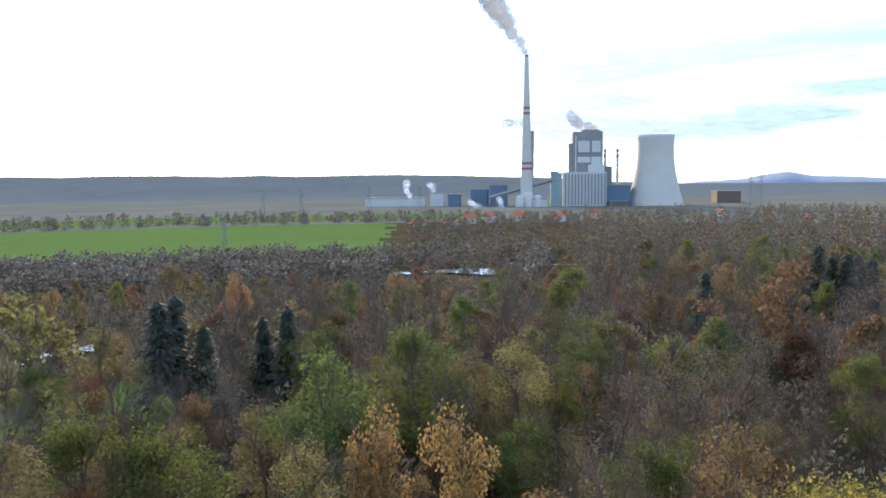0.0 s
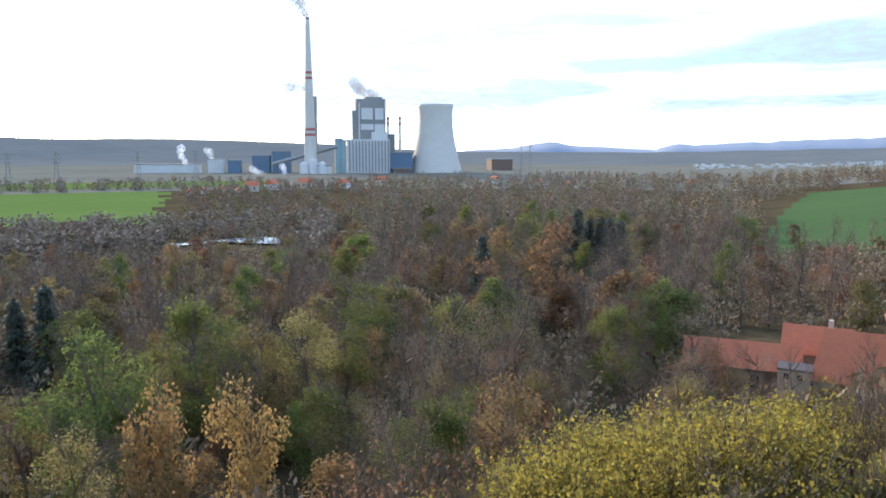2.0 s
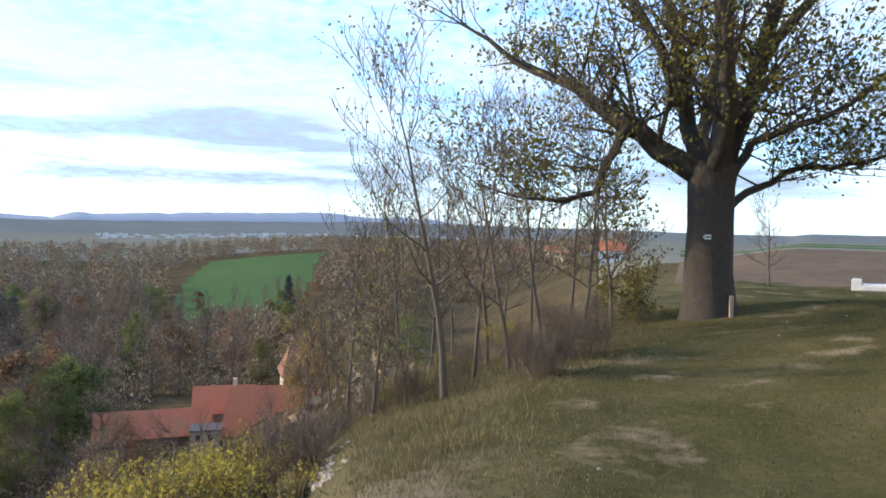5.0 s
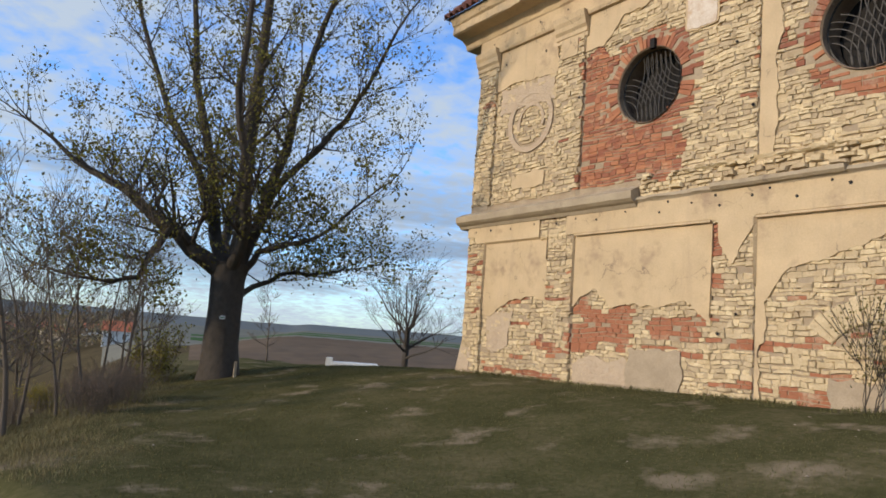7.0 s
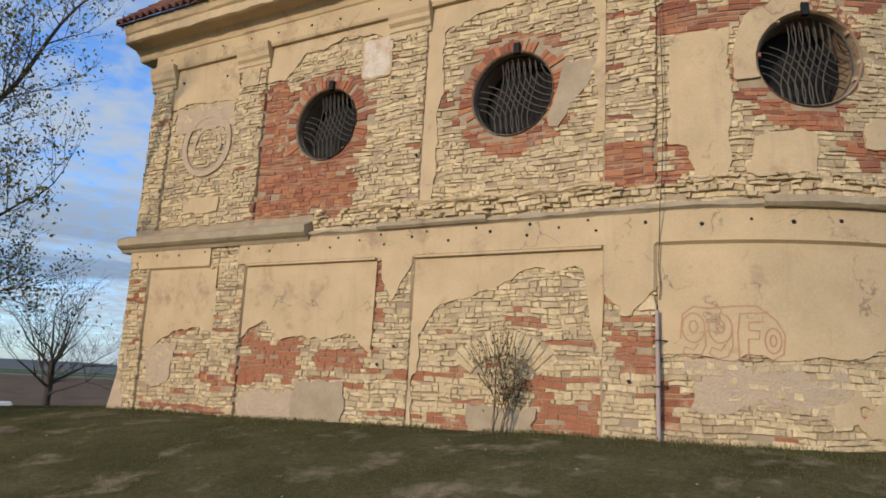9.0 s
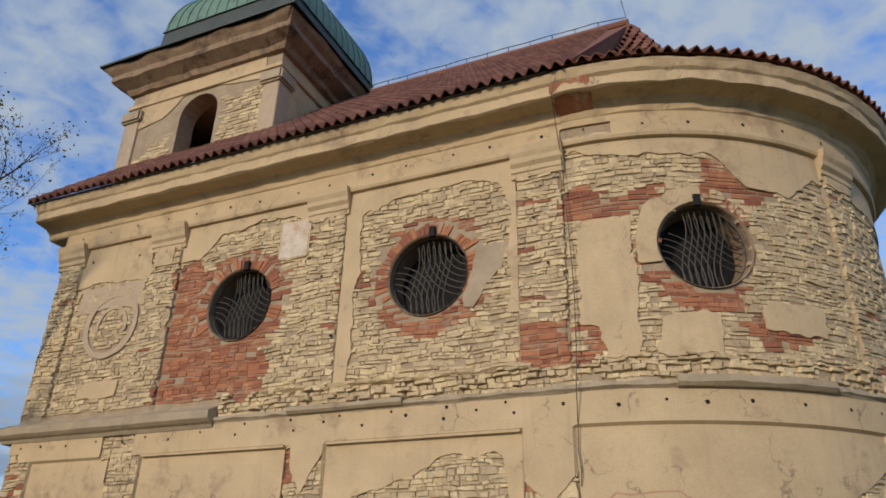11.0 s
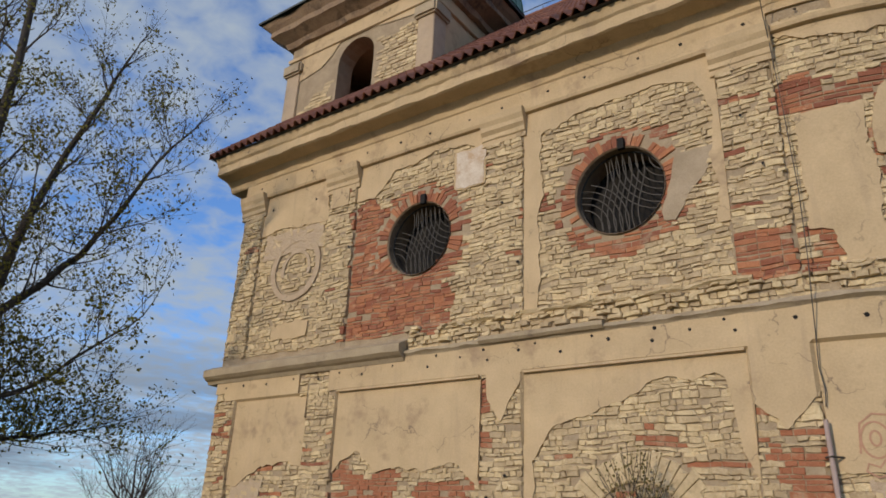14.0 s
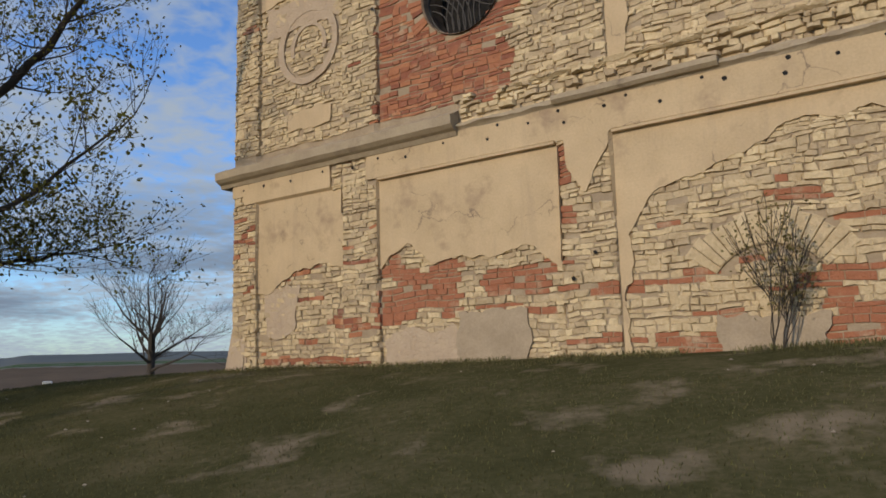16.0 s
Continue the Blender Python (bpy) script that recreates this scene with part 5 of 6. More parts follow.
wb = shrub("wall_shrub", 5, 0.16, 1.2, 4, "leaf_olive", 0.022, 2, "straggly shrub growing against the church wall", mat="bark")
wb.matrix_basis = Matrix.Translation((8.98, -0.32, height(8.98, -0.32)))
by = shrub("tree_shrub", 6, 0.8, 1.2, 12, "leaf_lime", 0.035, 2, "olive-green bush beside the old lime tree")
by.matrix_basis = Matrix.Translation((TREE.x - 0.9, TREE.y - 1.2, height(TREE.x - 0.9, TREE.y - 1.2)))
y1 = shrub("yellow_shrub", 21, 1.0, 1.5, 26, "leaf_yellow", 0.034, 4, "yellowing autumn shrub on the slope", "yellow shrubs")
y2 = shrub("yellow_shrub", 22, 0.9, 1.25, 22, "leaf_yellow", 0.032, 4, "yellowing autumn shrub on the slope", "yellow shrubs")
b1 = shrub("brown_shrub", 23, 1.0, 1.5, 24, "twig", 0.016, 1, "brown leafless shrub on the slope", "brown shrubs")
rp = random.Random(9)
def bank_size(az):
    return lines(((103, 0.22), (106, 0.34), (109, 0.60), (116, 0.70), (126, 0.64), (131, 0.48), (136, 0.34)), az)


for src, n, a0, a1, d0, d1 in ((y1, 32, 108.5, 134, 5.6, 9.5), (y2, 40, 109, 135, 5.2, 10), (b1, 16, 102.8, 111, 6.5, 9.5), (b1, 8, 112, 134, 5.4, 9.0), (b1, 10, 104, 118, 10, 16), (b1, 14, 120, 165, 10, 15), (y2, 7, 84, 100, 11, 17), (b1, 22, 78, 102, 8, 16)):
    for k in range(n):
        az = rp.uniform(a0, a1)
        p = spot(az, rp.uniform(d0, d1))
        c = copy_thing(src, Matrix.Translation(p) @ Matrix.Rotation(rp.uniform(0, 6.28), 4, "Z"))
        s = rp.uniform(0.8, 1.12) * (bank_size(az) if d0 < 6 else 0.42)
        c.scale = (s, s, s * rp.uniform(0.8, 1.05))
for src, az, d in ((y1, 106, 7.5), (y2, 108, 7.0), (b1, 104, 11)):
    src.matrix_basis = Matrix.Translation(spot(az, d)) @ Matrix.Scale(0.45, 4)
weed = shrub("dry_weed", 31, 0.25, 1.0, 4, "leaf_orange", 0.03, 0.5, "dry reddish weed stalk", "dry weeds")
for k in range(30):
    c = copy_thing(weed, Matrix.Translation(spot(rp.uniform(122, 168), rp.uniform(6.0, 10.0))) @ Matrix.Rotation(rp.uniform(0, 6.28), 4, "Z"))
    s = rp.uniform(0.8, 1.3)
    c.scale = (s, s, s)
weed.matrix_basis = Matrix.Translation(spot(139, 7.0))


def blades(name, count, place, lo, hi, mat, label, wide=0.006, seed=3, tall=None):
    rnd = random.Random(seed)
    vs, fs = [], []
    for _ in range(count):
        q = place(rnd)
        if q is None:
            continue
        x, y = q
        p = Vector((x, y, height(x, y) - 0.02))
        h = rnd.uniform(lo, hi) * (tall(x, y) if tall else 1.0)
        a = rnd.uniform(0, 6.28)
        side = Vector((math.cos(a), math.sin(a), 0)) * wide
        b = Vector((rnd.uniform(-1, 1), rnd.uniform(-1, 1), 0)) * h * 0.42
        i = len(vs)
        vs += [p - side, p + side, p + b * 0.4 + Vector((0, 0, h * 0.6)) + side * 0.7, p + b + Vector((0, 0, h))]
        fs += [(i, i + 1, i + 2), (i, i + 2, i + 3)]
    return tagged(obj(name, vs, fs, mat), label, "grass", kind="stuff")


def on_slope(rnd):
    az = rnd.uniform(55, 150)
    if az < 85 and rnd.random() > (az - 55) / 30:
        return None
    d = 2.8 + 15 * rnd.random() ** 1.15
    if d < 4.6 and rnd.random() > (d - 2.4) / 2.2:
        return None
    a = radians(az)
    x, y = VIEW.x - d * math.sin(a), VIEW.y + d * math.cos(a)
    u = -0.42 * (x - VIEW.x) - 0.91 * (y - VIEW.y)
    n = noise.noise((x * 0.7, y * 0.7, 2))
    if u < -0.6 + 3.2 * rnd.random() + 1.2 * n or (abs(az - 101.4) < 1.6 + 1.6 * rnd.random() and d < 9):
        return None
    return x, y


def on_lawn(rnd):
    x, y = rnd.uniform(-7, 14.5), rnd.uniform(-11.5, 0.2)
    if y > -0.1 and x > 0 or noise.noise((x * 0.42, y * 0.42, 0)) > 0.3 + 0.2 * rnd.random():
        return None
    return x, y


def wall_foot(rnd):
    x, y = rnd.uniform(-0.4, 14), -rnd.random() ** 2 * 0.9 - 0.06
    return (x, y) if noise.noise((x * 0.9, 0, 4)) > -0.3 else None




def slope_tall(x, y):
    u = -0.42 * (x - VIEW.x) - 0.91 * (y - VIEW.y)
    return (0.5 + 1.2 * smooth01(0.2, 2.6, u)) * (0.75 + 0.9 * max(0.0, noise.noise((x * 1.1, y * 1.1, 9))))


blades("dry_grass", 230000, on_slope, 0.02, 0.075, "dry_grass", "dry straw-coloured grass on the slope", 0.0016, 3, slope_tall)


def reeds(rnd):
    az, d = rnd.uniform(103.4, 113), rnd.uniform(5.8, 9.0)
    a = radians(az)
    return VIEW.x - d * math.sin(a), VIEW.y + d * math.cos(a)


blades("tall_grass", 34000, reeds, 0.10, 0.32, "dry_grass", "tall pale dry grass stalks beside the path", 0.0009, 12)
blades("lawn_grass", 265000, on_lawn, 0.015, 0.05, "green_grass", "short worn green grass before the church", 0.004, 4)


def straw(rnd):
    x, y = rnd.uniform(-6, 6), rnd.uniform(-9, -2)
    u = -0.42 * (x - VIEW.x) - 0.91 * (y - VIEW.y)
    if not -2.5 + 2 * noise.noise((x * 0.5, y * 0.5, 6)) < u < 3.5:
        return None
    return x, y


blades("straw_grass", 22000, straw, 0.015, 0.05, "green_grass", "short worn grass along the hill edge", 0.0024, 8)
blades("wall_grass", 9000, wall_foot, 0.03, 0.10, "green_grass", "longer grass along the church wall", 0.003, 5)
pebbles = []
for k in range(110):
    x, y = rp.uniform(-6, 13), rp.uniform(-7.5, -1.0)
    if noise.noise((x * 0.42, y * 0.42, 0)) < 0.1 and rp.random() < 0.8:
        continue
    r = rp.uniform(0.008, 0.026)
    p = Vector((x, y, height(x, y)))
    pebbles.append(([p + Vector((r * math.cos(t) * rp.uniform(.7, 1.2), r * math.sin(t) * rp.uniform(.7, 1.2), 0)) for t in [1.05 * j for j in range(6)]] + [p + Vector((0, 0, r * 0.6))], [(j, (j + 1) % 6, 6) for j in range(6)]))
tagged(joined("loose_stones", pebbles, "limestone", None), "scattered pale stones on worn turf", "stones", kind="stuff")
heap = []
for k in range(90):
    p = spot(101.4 + rp.gauss(0, 1.0), rp.uniform(5.6, 7.6))
    r = rp.uniform(0.015, 0.055) * (0.6 + 0.5 * rp.random())
    m = Matrix.Rotation(rp.uniform(0, 6), 3, "Z") @ Matrix.Rotation(rp.uniform(-0.4, 0.4), 3, "X")
    cube = [m @ Vector((x * r, y * r * 0.7, z * r * 0.35)) + p for x in (-1, 1) for y in (-1, 1) for z in (-1, 1)]
    heap.append((cube, [(0, 1, 3, 2), (4, 6, 7, 5), (0, 4, 5, 1), (2, 3, 7, 6), (0, 2, 6, 4), (1, 5, 7, 3)]))
tagged(joined("path_stones", heap, "limestone", None), "flat pale stones where the path drops off the slope", "stones", kind="stuff")

# ---- wood in the valley ----


def crown_tree(name, seed, tall, wide, leaf, label, n=900, size=0.34, low=0.1, trunk=0.22, shape=1.0, bare=0.0):
    rnd = random.Random(seed)
    t = empty(name, (0, 0, 0), label, "tree", "valley wood")
    vs, fs, tips = [], [], []
    pts = [Vector((rnd.uniform(-.2, .2) * i, rnd.uniform(-.2, .2) * i, tall * 0.85 * i / 5)) for i in range(6)]
    tube(vs, fs, pts, [trunk * (1 - 0.16 * i) for i in range(6)], 6)
    for i in range(2, 6):
        for _ in range(3):
            grow(rnd, vs, fs, tips, pts[i], Vector((rnd.uniform(-1, 1), rnd.uniform(-1, 1), rnd.uniform(0.3, 1.2))).normalized(), tall * rnd.uniform(0.16, 0.3), trunk * 0.35, 2 if bare else 1, 0.5, 0.3, 4)
    obj("trunk", vs, fs, "bark_grey", t)
    clumps = []
    for k in range(26):
        z = rnd.uniform(low, 1.0)
        prof = math.sin(math.pi * min(1, (z - low) / (1.02 - low)) ** shape) ** 0.7
        a, r = rnd.uniform(0, 6.28), wide / 2 * prof * rnd.uniform(0.35, 1.0)
        clumps.append((Vector((r * math.cos(a), r * math.sin(a), z * tall)), rnd.uniform(0.13, 0.24) * wide))
    spots = []
    for _ in range(n):
        c, r = rnd.choice(clumps)
        d = Vector((rnd.gauss(0, 1), rnd.gauss(0, 1), rnd.gauss(0, 0.8)))
        spots.append(c + d.normalized() * r * rnd.random() ** 0.35)
    v, f = leaves(rnd, spots, size, 1, 0.1)
    obj("crown", v, f, leaf, t)
    return t


def conifer(name, seed, tall, wide, label):
    rnd = random.Random(seed)
    t = empty(name, (0, 0, 0), label, "tree", "valley wood")
    vs, fs = [], []
    tube(vs, fs, [Vector((0, 0, 0)), Vector((0, 0, tall * 0.5)), Vector((0, 0, tall))], [0.25, 0.16, 0.03], 6)
    obj("trunk", vs, fs, "bark", t)
    vs, fs = [], []
    for k in range(2300):
        z = 0.14 + 0.82 * rnd.random() ** 1.2
        r = wide / 2 * 1.25 * (1 - z) ** 0.62 * (0.62 + 0.38 * abs(math.sin(z * 22))) + 0.12
        a = rnd.uniform(0, 6.28)
        q = rnd.uniform(0.15, 1.0)
        c = Vector((r * q * math.cos(a), r * q * math.sin(a), z * tall - r * q * 0.35))
        out = Vector((math.cos(a), math.sin(a), -0.45 + rnd.uniform(-.3, .3))) * 0.5
        side = Vector((-math.sin(a), math.cos(a), rnd.uniform(-.4, .4))) * 0.22
        i = len(vs)
        vs += [c - out * 0.5 - side, c - out * 0.5 + side, c + out]
        fs.append((i, i + 1, i + 2))
    obj("needle_crown", vs, fs, "needle", t)
    return t


KINDS = {
    "g": [crown_tree("green_tree", 101, 13, 9, "leaf_green", "dull green broadleaf tree in the valley wood", 2600, 0.3), crown_tree("green_tree", 102, 15, 8, "leaf_green", "dull green broadleaf tree in the valley wood", 2400, 0.3)],
    "o": [crown_tree("rust_tree", 103, 13, 8, "leaf_orange", "rust-brown autumn tree in the valley wood", 2000, 0.29), crown_tree("rust_tree", 104, 11, 7, "leaf_orange", "rust-brown autumn tree in the valley wood", 1800, 0.29)],
    "l": [crown_tree("olive_tree", 105, 14, 7, "leaf_olive", "olive-yellow autumn tree in the valley wood", 2000, 0.28), crown_tree("olive_tree", 106, 12, 8, "leaf_olive", "olive-yellow autumn tree in the valley wood", 2000, 0.28)],
    "y": [crown_tree("golden_tree", 107, 9, 5.5, "leaf_gold", "golden autumn tree in the valley wood", 6000, 0.12), crown_tree("golden_tree", 108, 8, 4.5, "leaf_gold", "golden autumn tree in the valley wood", 5000, 0.12)],
    "b": [crown_tree("bare_wood_tree", 109, 14, 8, "twig", "nearly leafless brown tree in the valley wood", 1500, 0.15, bare=1), crown_tree("bare_wood_tree", 110, 15, 7, "twig", "nearly leafless brown tree in the valley wood", 1400, 0.15, bare=1)],
    "G": [crown_tree("green_tree", 121, 13, 9, "leaf_green", "dull green broadleaf tree in the valley wood", 9000, 0.14), crown_tree("green_tree", 122, 14, 8, "leaf_green", "dull green broadleaf tree in the valley wood", 8000, 0.14)],
    "O": [crown_tree("rust_tree", 123, 13, 8, "leaf_orange", "rust-brown autumn tree in the valley wood", 6000, 0.12, bare=1), crown_tree("rust_tree", 124, 11, 7, "leaf_orange", "rust-brown autumn tree in the valley wood", 5500, 0.12, bare=1)],
    "L": [crown_tree("olive_tree", 125, 14, 7, "leaf_olive", "olive-yellow autumn tree in the valley wood", 5500, 0.12, bare=1), crown_tree("olive_tree", 126, 12, 8, "leaf_olive", "olive-yellow autumn tree in the valley wood", 5500, 0.12, bare=1)],
    "B": [crown_tree("bare_wood_tree", 129, 14, 8, "twig", "nearly leafless brown tree in the valley wood", 5200, 0.075, bare=1), crown_tree("bare_wood_tree", 130, 15, 7, "twig", "nearly leafless brown tree in the valley wood", 4800, 0.075, bare=1)],
    "c": [conifer("spruce_tree", 111, 17, 7.5, "dark green spruce in the valley wood"), conifer("spruce_tree", 112, 14, 6.5, "dark green spruce in the valley wood")],
}
rw = random.Random(15)
placed = set()


def plant_tree(kind, az, dist, scale=1.0, k=None, top=None):
    if dist < 95 and kind.upper() in KINDS:
        kind = kind.upper()
    src = KINDS[kind][rw.randrange(2) if k is None else k]
    p = spot(az, dist, -0.3)
    m = Matrix.Translation(p) @ Matrix.Rotation(rw.uniform(0, 6.28), 4, "Z")
    if src.name not in placed:
        placed.add(src.name)
        src.matrix_basis = m
        t = src
    else:
        t = copy_thing(src, m)
    s = scale
    w = s * (0.64 if kind == "y" else 1.0)
    t.scale = (w * rw.uniform(0.9, 1.1), w * rw.uniform(0.9, 1.1), s)
    return t


# named ones first: kind, heading, distance, size
for kind, az, dist, s in (("g", 181, 46, 0.93), ("g", 176.5, 47, 0.9), ("g", 164.2, 60, 1.14), ("g", 161.5, 63, 0.95), ("g", 156.3, 74, 1.12), ("y", 159.7, 47, 1.7), ("y", 153.5, 42, 1.35), ("y", 170.4, 130, 1.75), ("l", 184.6, 100, 1.25), ("l", 179.6, 85, 1.05),
                          ("c", 176.1, 92, 1.0), ("c", 174.9, 95, 1.0), ("c", 172.9, 93, 0.95), ("c", 166.6, 100, 1.0), ("c", 168.5, 104, 0.85), ("l", 152, 66, 1.0), ("y", 183, 150, 1.2), ("y", 179, 120, 0.9), ("y", 158, 150, 1.3), ("l", 175, 175, 1.0), ("c", 134, 130, 0.9),
                          ("c", 126.5, 165, 1.05), ("c", 125.6, 168, 1.1), ("c", 124.7, 166, 1.15), ("c", 124, 170, 1.1), ("c", 123.2, 172, 1.05), ("c", 104.3, 200, 0.95), ("o", 131.8, 70, 0.92), ("o", 128.2, 120, 1.3), ("o", 122.8, 100, 1.2), ("l", 148, 70, 1.0), ("b", 131.3, 72, 1.15),
                          ("b", 140, 60, 1.0), ("b", 136, 66, 1.1), ("y", 102.2, 75, 1.5), ("l", 100.5, 78, 1.2), ("g", 143, 90, 0.95), ("b", 112.5, 78, 0.62), ("b", 110.5, 74, 0.6), ("l", 108, 76, 0.55), ("b", 105.5, 80, 0.55), ("l", 114.5, 70, 0.66), ("b", 113.5, 66, 0.6), ("b", 117, 72, 0.75), ("o", 116, 80, 0.8), ("l", 181, 84, 0.5), ("y", 178, 86, 0.5), ("y", 180, 80, 0.45)):
    plant_tree(kind, az, dist, s)
count = 0
while count < 560:
    az = rw.uniform(95, 192)
    dist = math.sqrt(rw.uniform(36 ** 2, 250 ** 2)) if rw.random() < 0.7 else rw.uniform(36, 120)
    if 176 < az and (98 < dist < 118 or 136 < dist < 156) or az < 105 and dist < 78:
        continue
    if 149 < az < 186 and dist < 62 and rw.random() < 0.85:
        continue
    if 101 < az < 117 and dist < 122:
        continue
    if az > 140 and dist > 205 or az > 112 and 120 < az < 131 and dist < 62:
        continue
    n = noise.noise((az * 0.12, dist * 0.02, 7))
    kind = rw.choice("bbbolbgobb") if n < 0.1 else rw.choice("obblgboybl")
    h = (0.5 + 0.3 * rw.random() + 0.2 * smooth01(50, 150, dist)) * (0.6 if 100 < az < 114 and dist > 150 else 1) * (1 - 0.35 * smooth01(140, 152, az) * smooth01(110, 180, dist))
    plant_tree(kind, az, dist, h)
    count += 1

# undergrowth between the trunks
rnd = random.Random(64)
vs, fs = [], []
for _ in range(2600):
    az, d = rnd.uniform(95, 192), math.sqrt(rnd.uniform(34 ** 2, 215 ** 2))
    if 101 < az < 118 and 78 < d < 118 or 176 < az and (98 < d < 118 or 136 < d < 156):
        continue
    p = spot(az, d)
    h, w = rnd.uniform(2.0, 5.0), rnd.uniform(2.5, 5.0)
    for k in range(34):
        a, q, z = rnd.uniform(0, 6.28), rnd.random() ** 0.6 * w / 2, rnd.random()
        c = p + Vector((q * math.cos(a), q * math.sin(a), z * h))
        u1 = Vector((rnd.gauss(0, 0.6), rnd.gauss(0, 0.6), rnd.gauss(0.5, 1))).normalized()
        u2 = u1.cross(Vector((rnd.gauss(0, 1), rnd.gauss(0, 1), rnd.gauss(0, 1)))).normalized()
        l = rnd.uniform(0.25, 0.55)
        i = len(vs)
        vs += [c - u1 * l, c + u2 * l * 0.45, c + u1 * l, c - u2 * l * 0.45]
        fs.append((i, i + 1, i + 2, i + 3))
tagged(obj("undergrowth", vs, fs, "twig"), "brown leafless undergrowth between the valley trees", "undergrowth", kind="stuff")

# farther woods: many small clumps in one mesh per tint
for name, mat, seed, n in (("far_wood_brown", "wood_brown", 61, 1200), ("far_wood_grey", "wood_grey", 62, 1500), ("far_wood_olive", "wood_olive", 63, 1200)):
    rnd = random.Random(seed)
    vs, fs = [], []
    for _ in range(n):
        az = rnd.uniform(78, 192)
        d = rnd.uniform(230, 900)
        if az > 157 and d < 640 and not (225 < d < 285):
            continue
        if az > 146 and d > 640 and rnd.random() < 0.8:
            continue
        if 200 < d < 525 and 102.4 - (d - 205) * 0.006 < az < 114.0 - (d - 205) * 0.011:
            continue
        if 76 < az < 98 and 610 < d < 770:
            continue
        if 130 < az < 152 and d > 800:
            continue
        p = spot(az, d)
        h, w = (rnd.uniform(7, 13), rnd.uniform(5, 9)) if az < 143 else (rnd.uniform(4, 7.5), rnd.uniform(4, 7))
        for k in range(110):
            a, q, z = rnd.uniform(0, 6.28), rnd.random() ** 0.6 * w / 2, rnd.uniform(0.1, 1.0)
            q *= math.sin(math.pi * min(z * 0.9 + 0.1, 1)) ** 0.5
            c = p + Vector((q * math.cos(a), q * math.sin(a), z * h))
            u1 = Vector((rnd.gauss(0, 1), rnd.gauss(0, 1), rnd.gauss(0, 1))).normalized()
            u2 = u1.cross(Vector((rnd.gauss(0, 1), rnd.gauss(0, 1), rnd.gauss(0, 1)))).normalized()
            s = rnd.uniform(0.3, 0.62)
            i = len(vs)
            vs += [c - u1 * s, c + u2 * s * 0.7, c + u1 * s, c - u2 * s * 0.7]
            fs.append((i, i + 1, i + 2, i + 3))
    tagged(obj(name, vs, fs, mat), "far autumn woods along the river and hills", "woods", kind="stuff")

rnd = random.Random(71)
vs, fs = [], []
for _ in range(620):
    az, d = rnd.uniform(146, 192), rnd.choice((rnd.uniform(212, 300), rnd.uniform(212, 300), rnd.uniform(640, 700)))
    if 148 < az < 159 and d < 262:
        continue
    p = spot(az, d)
    h, w = rnd.uniform(5, 8.5) * (1 if d < 400 else 1.3), rnd.uniform(5, 8)
    for k in range(95):
        a, q, z = rnd.uniform(0, 6.28), rnd.random() ** 0.6 * w / 2, rnd.random()
        c = p + Vector((q * math.cos(a), q * math.sin(a), z * h))
        u1 = Vector((rnd.gauss(0, 1), rnd.gauss(0, 1), rnd.gauss(0, 1))).normalized()
        u2 = u1.cross(Vector((rnd.gauss(0, 1), rnd.gauss(0, 1), rnd.gauss(0, 1)))).normalized()
        s = rnd.uniform(0.35, 0.75)
        i = len(vs)
        vs += [c - u1 * s, c + u2 * s * 0.7, c + u1 * s, c - u2 * s * 0.7]
        fs.append((i, i + 1, i + 2, i + 3))
tagged(obj("tree_belt", vs, fs, "wood_grey"), "belt of dull autumn trees along the river fields", "woods", kind="stuff")

# river
for az0, az1, d0, d1 in ((180.5, 192, 140, 150), (150, 158.5, 240, 250), (143.5, 149.5, 262, 276), (166, 168.5, 205, 214)):
    vs = []
    n = 16
    for k in range(n + 1):
        a = az0 + (az1 - az0) * k / n
        for d in (d0 + 4 * math.sin(a * 0.7), d1 + 5 * math.sin(a * 0.5 + 1)):
            p = spot(a, d)
            vs.append((p.x, p.y, 0))
    zz = min(spot((az0 + az1) / 2, (d0 + d1) / 2).z, spot(az0, d0).z) + 0.6
    river = obj("river", [(x, y, zz) for x, y, _ in vs], [(2 * k, 2 * k + 1, 2 * k + 3, 2 * k + 2) for k in range(n)], "water")
    tagged(river, "pale calm river between wooded banks", "river", kind="structure")


# ---- houses ----


def house(name, p, turn, w, d, h, roof_h, wall_mat, roof_mat, label, windows=3, chimney=True, hip=0.0):
    t = empty(name, Matrix.Translation(p) @ Matrix.Rotation(radians(turn), 4, "Z"), label, "house")
    part("wall", block(-w / 2, w / 2, -d / 2, d / 2, -2, h), wall_mat, t)
    o = 0.45
    vs = [(-w / 2 - o, -d / 2 - o, h - 0.2), (w / 2 + o, -d / 2 - o, h - 0.2), (w / 2 + o, d / 2 + o, h - 0.2), (-w / 2 - o, d / 2 + o, h - 0.2), (-w / 2 - o + hip, 0, h + roof_h), (w / 2 + o - hip, 0, h + roof_h)]
    obj("roof", vs, [(0, 1, 5, 4), (2, 3, 4, 5), (1, 2, 5), (3, 0, 4), (3, 2, 1, 0)], roof_mat, t)
    for k in range(windows):
        x = -w / 2 + w * (k + 0.5) / windows
        for y in (-d / 2 - 0.02, d / 2 + 0.02):
            part("window", block(x - 0.5, x + 0.5, y - 0.03, y + 0.03, h * 0.35, h * 0.75), "window_dark", t)
    if chimney:
        part("chimney", block(w * 0.2 - 0.3, w * 0.2 + 0.3, -0.3, 0.3, h + roof_h * 0.5, h + roof_h + 0.9), "house_wall", t)
    return t


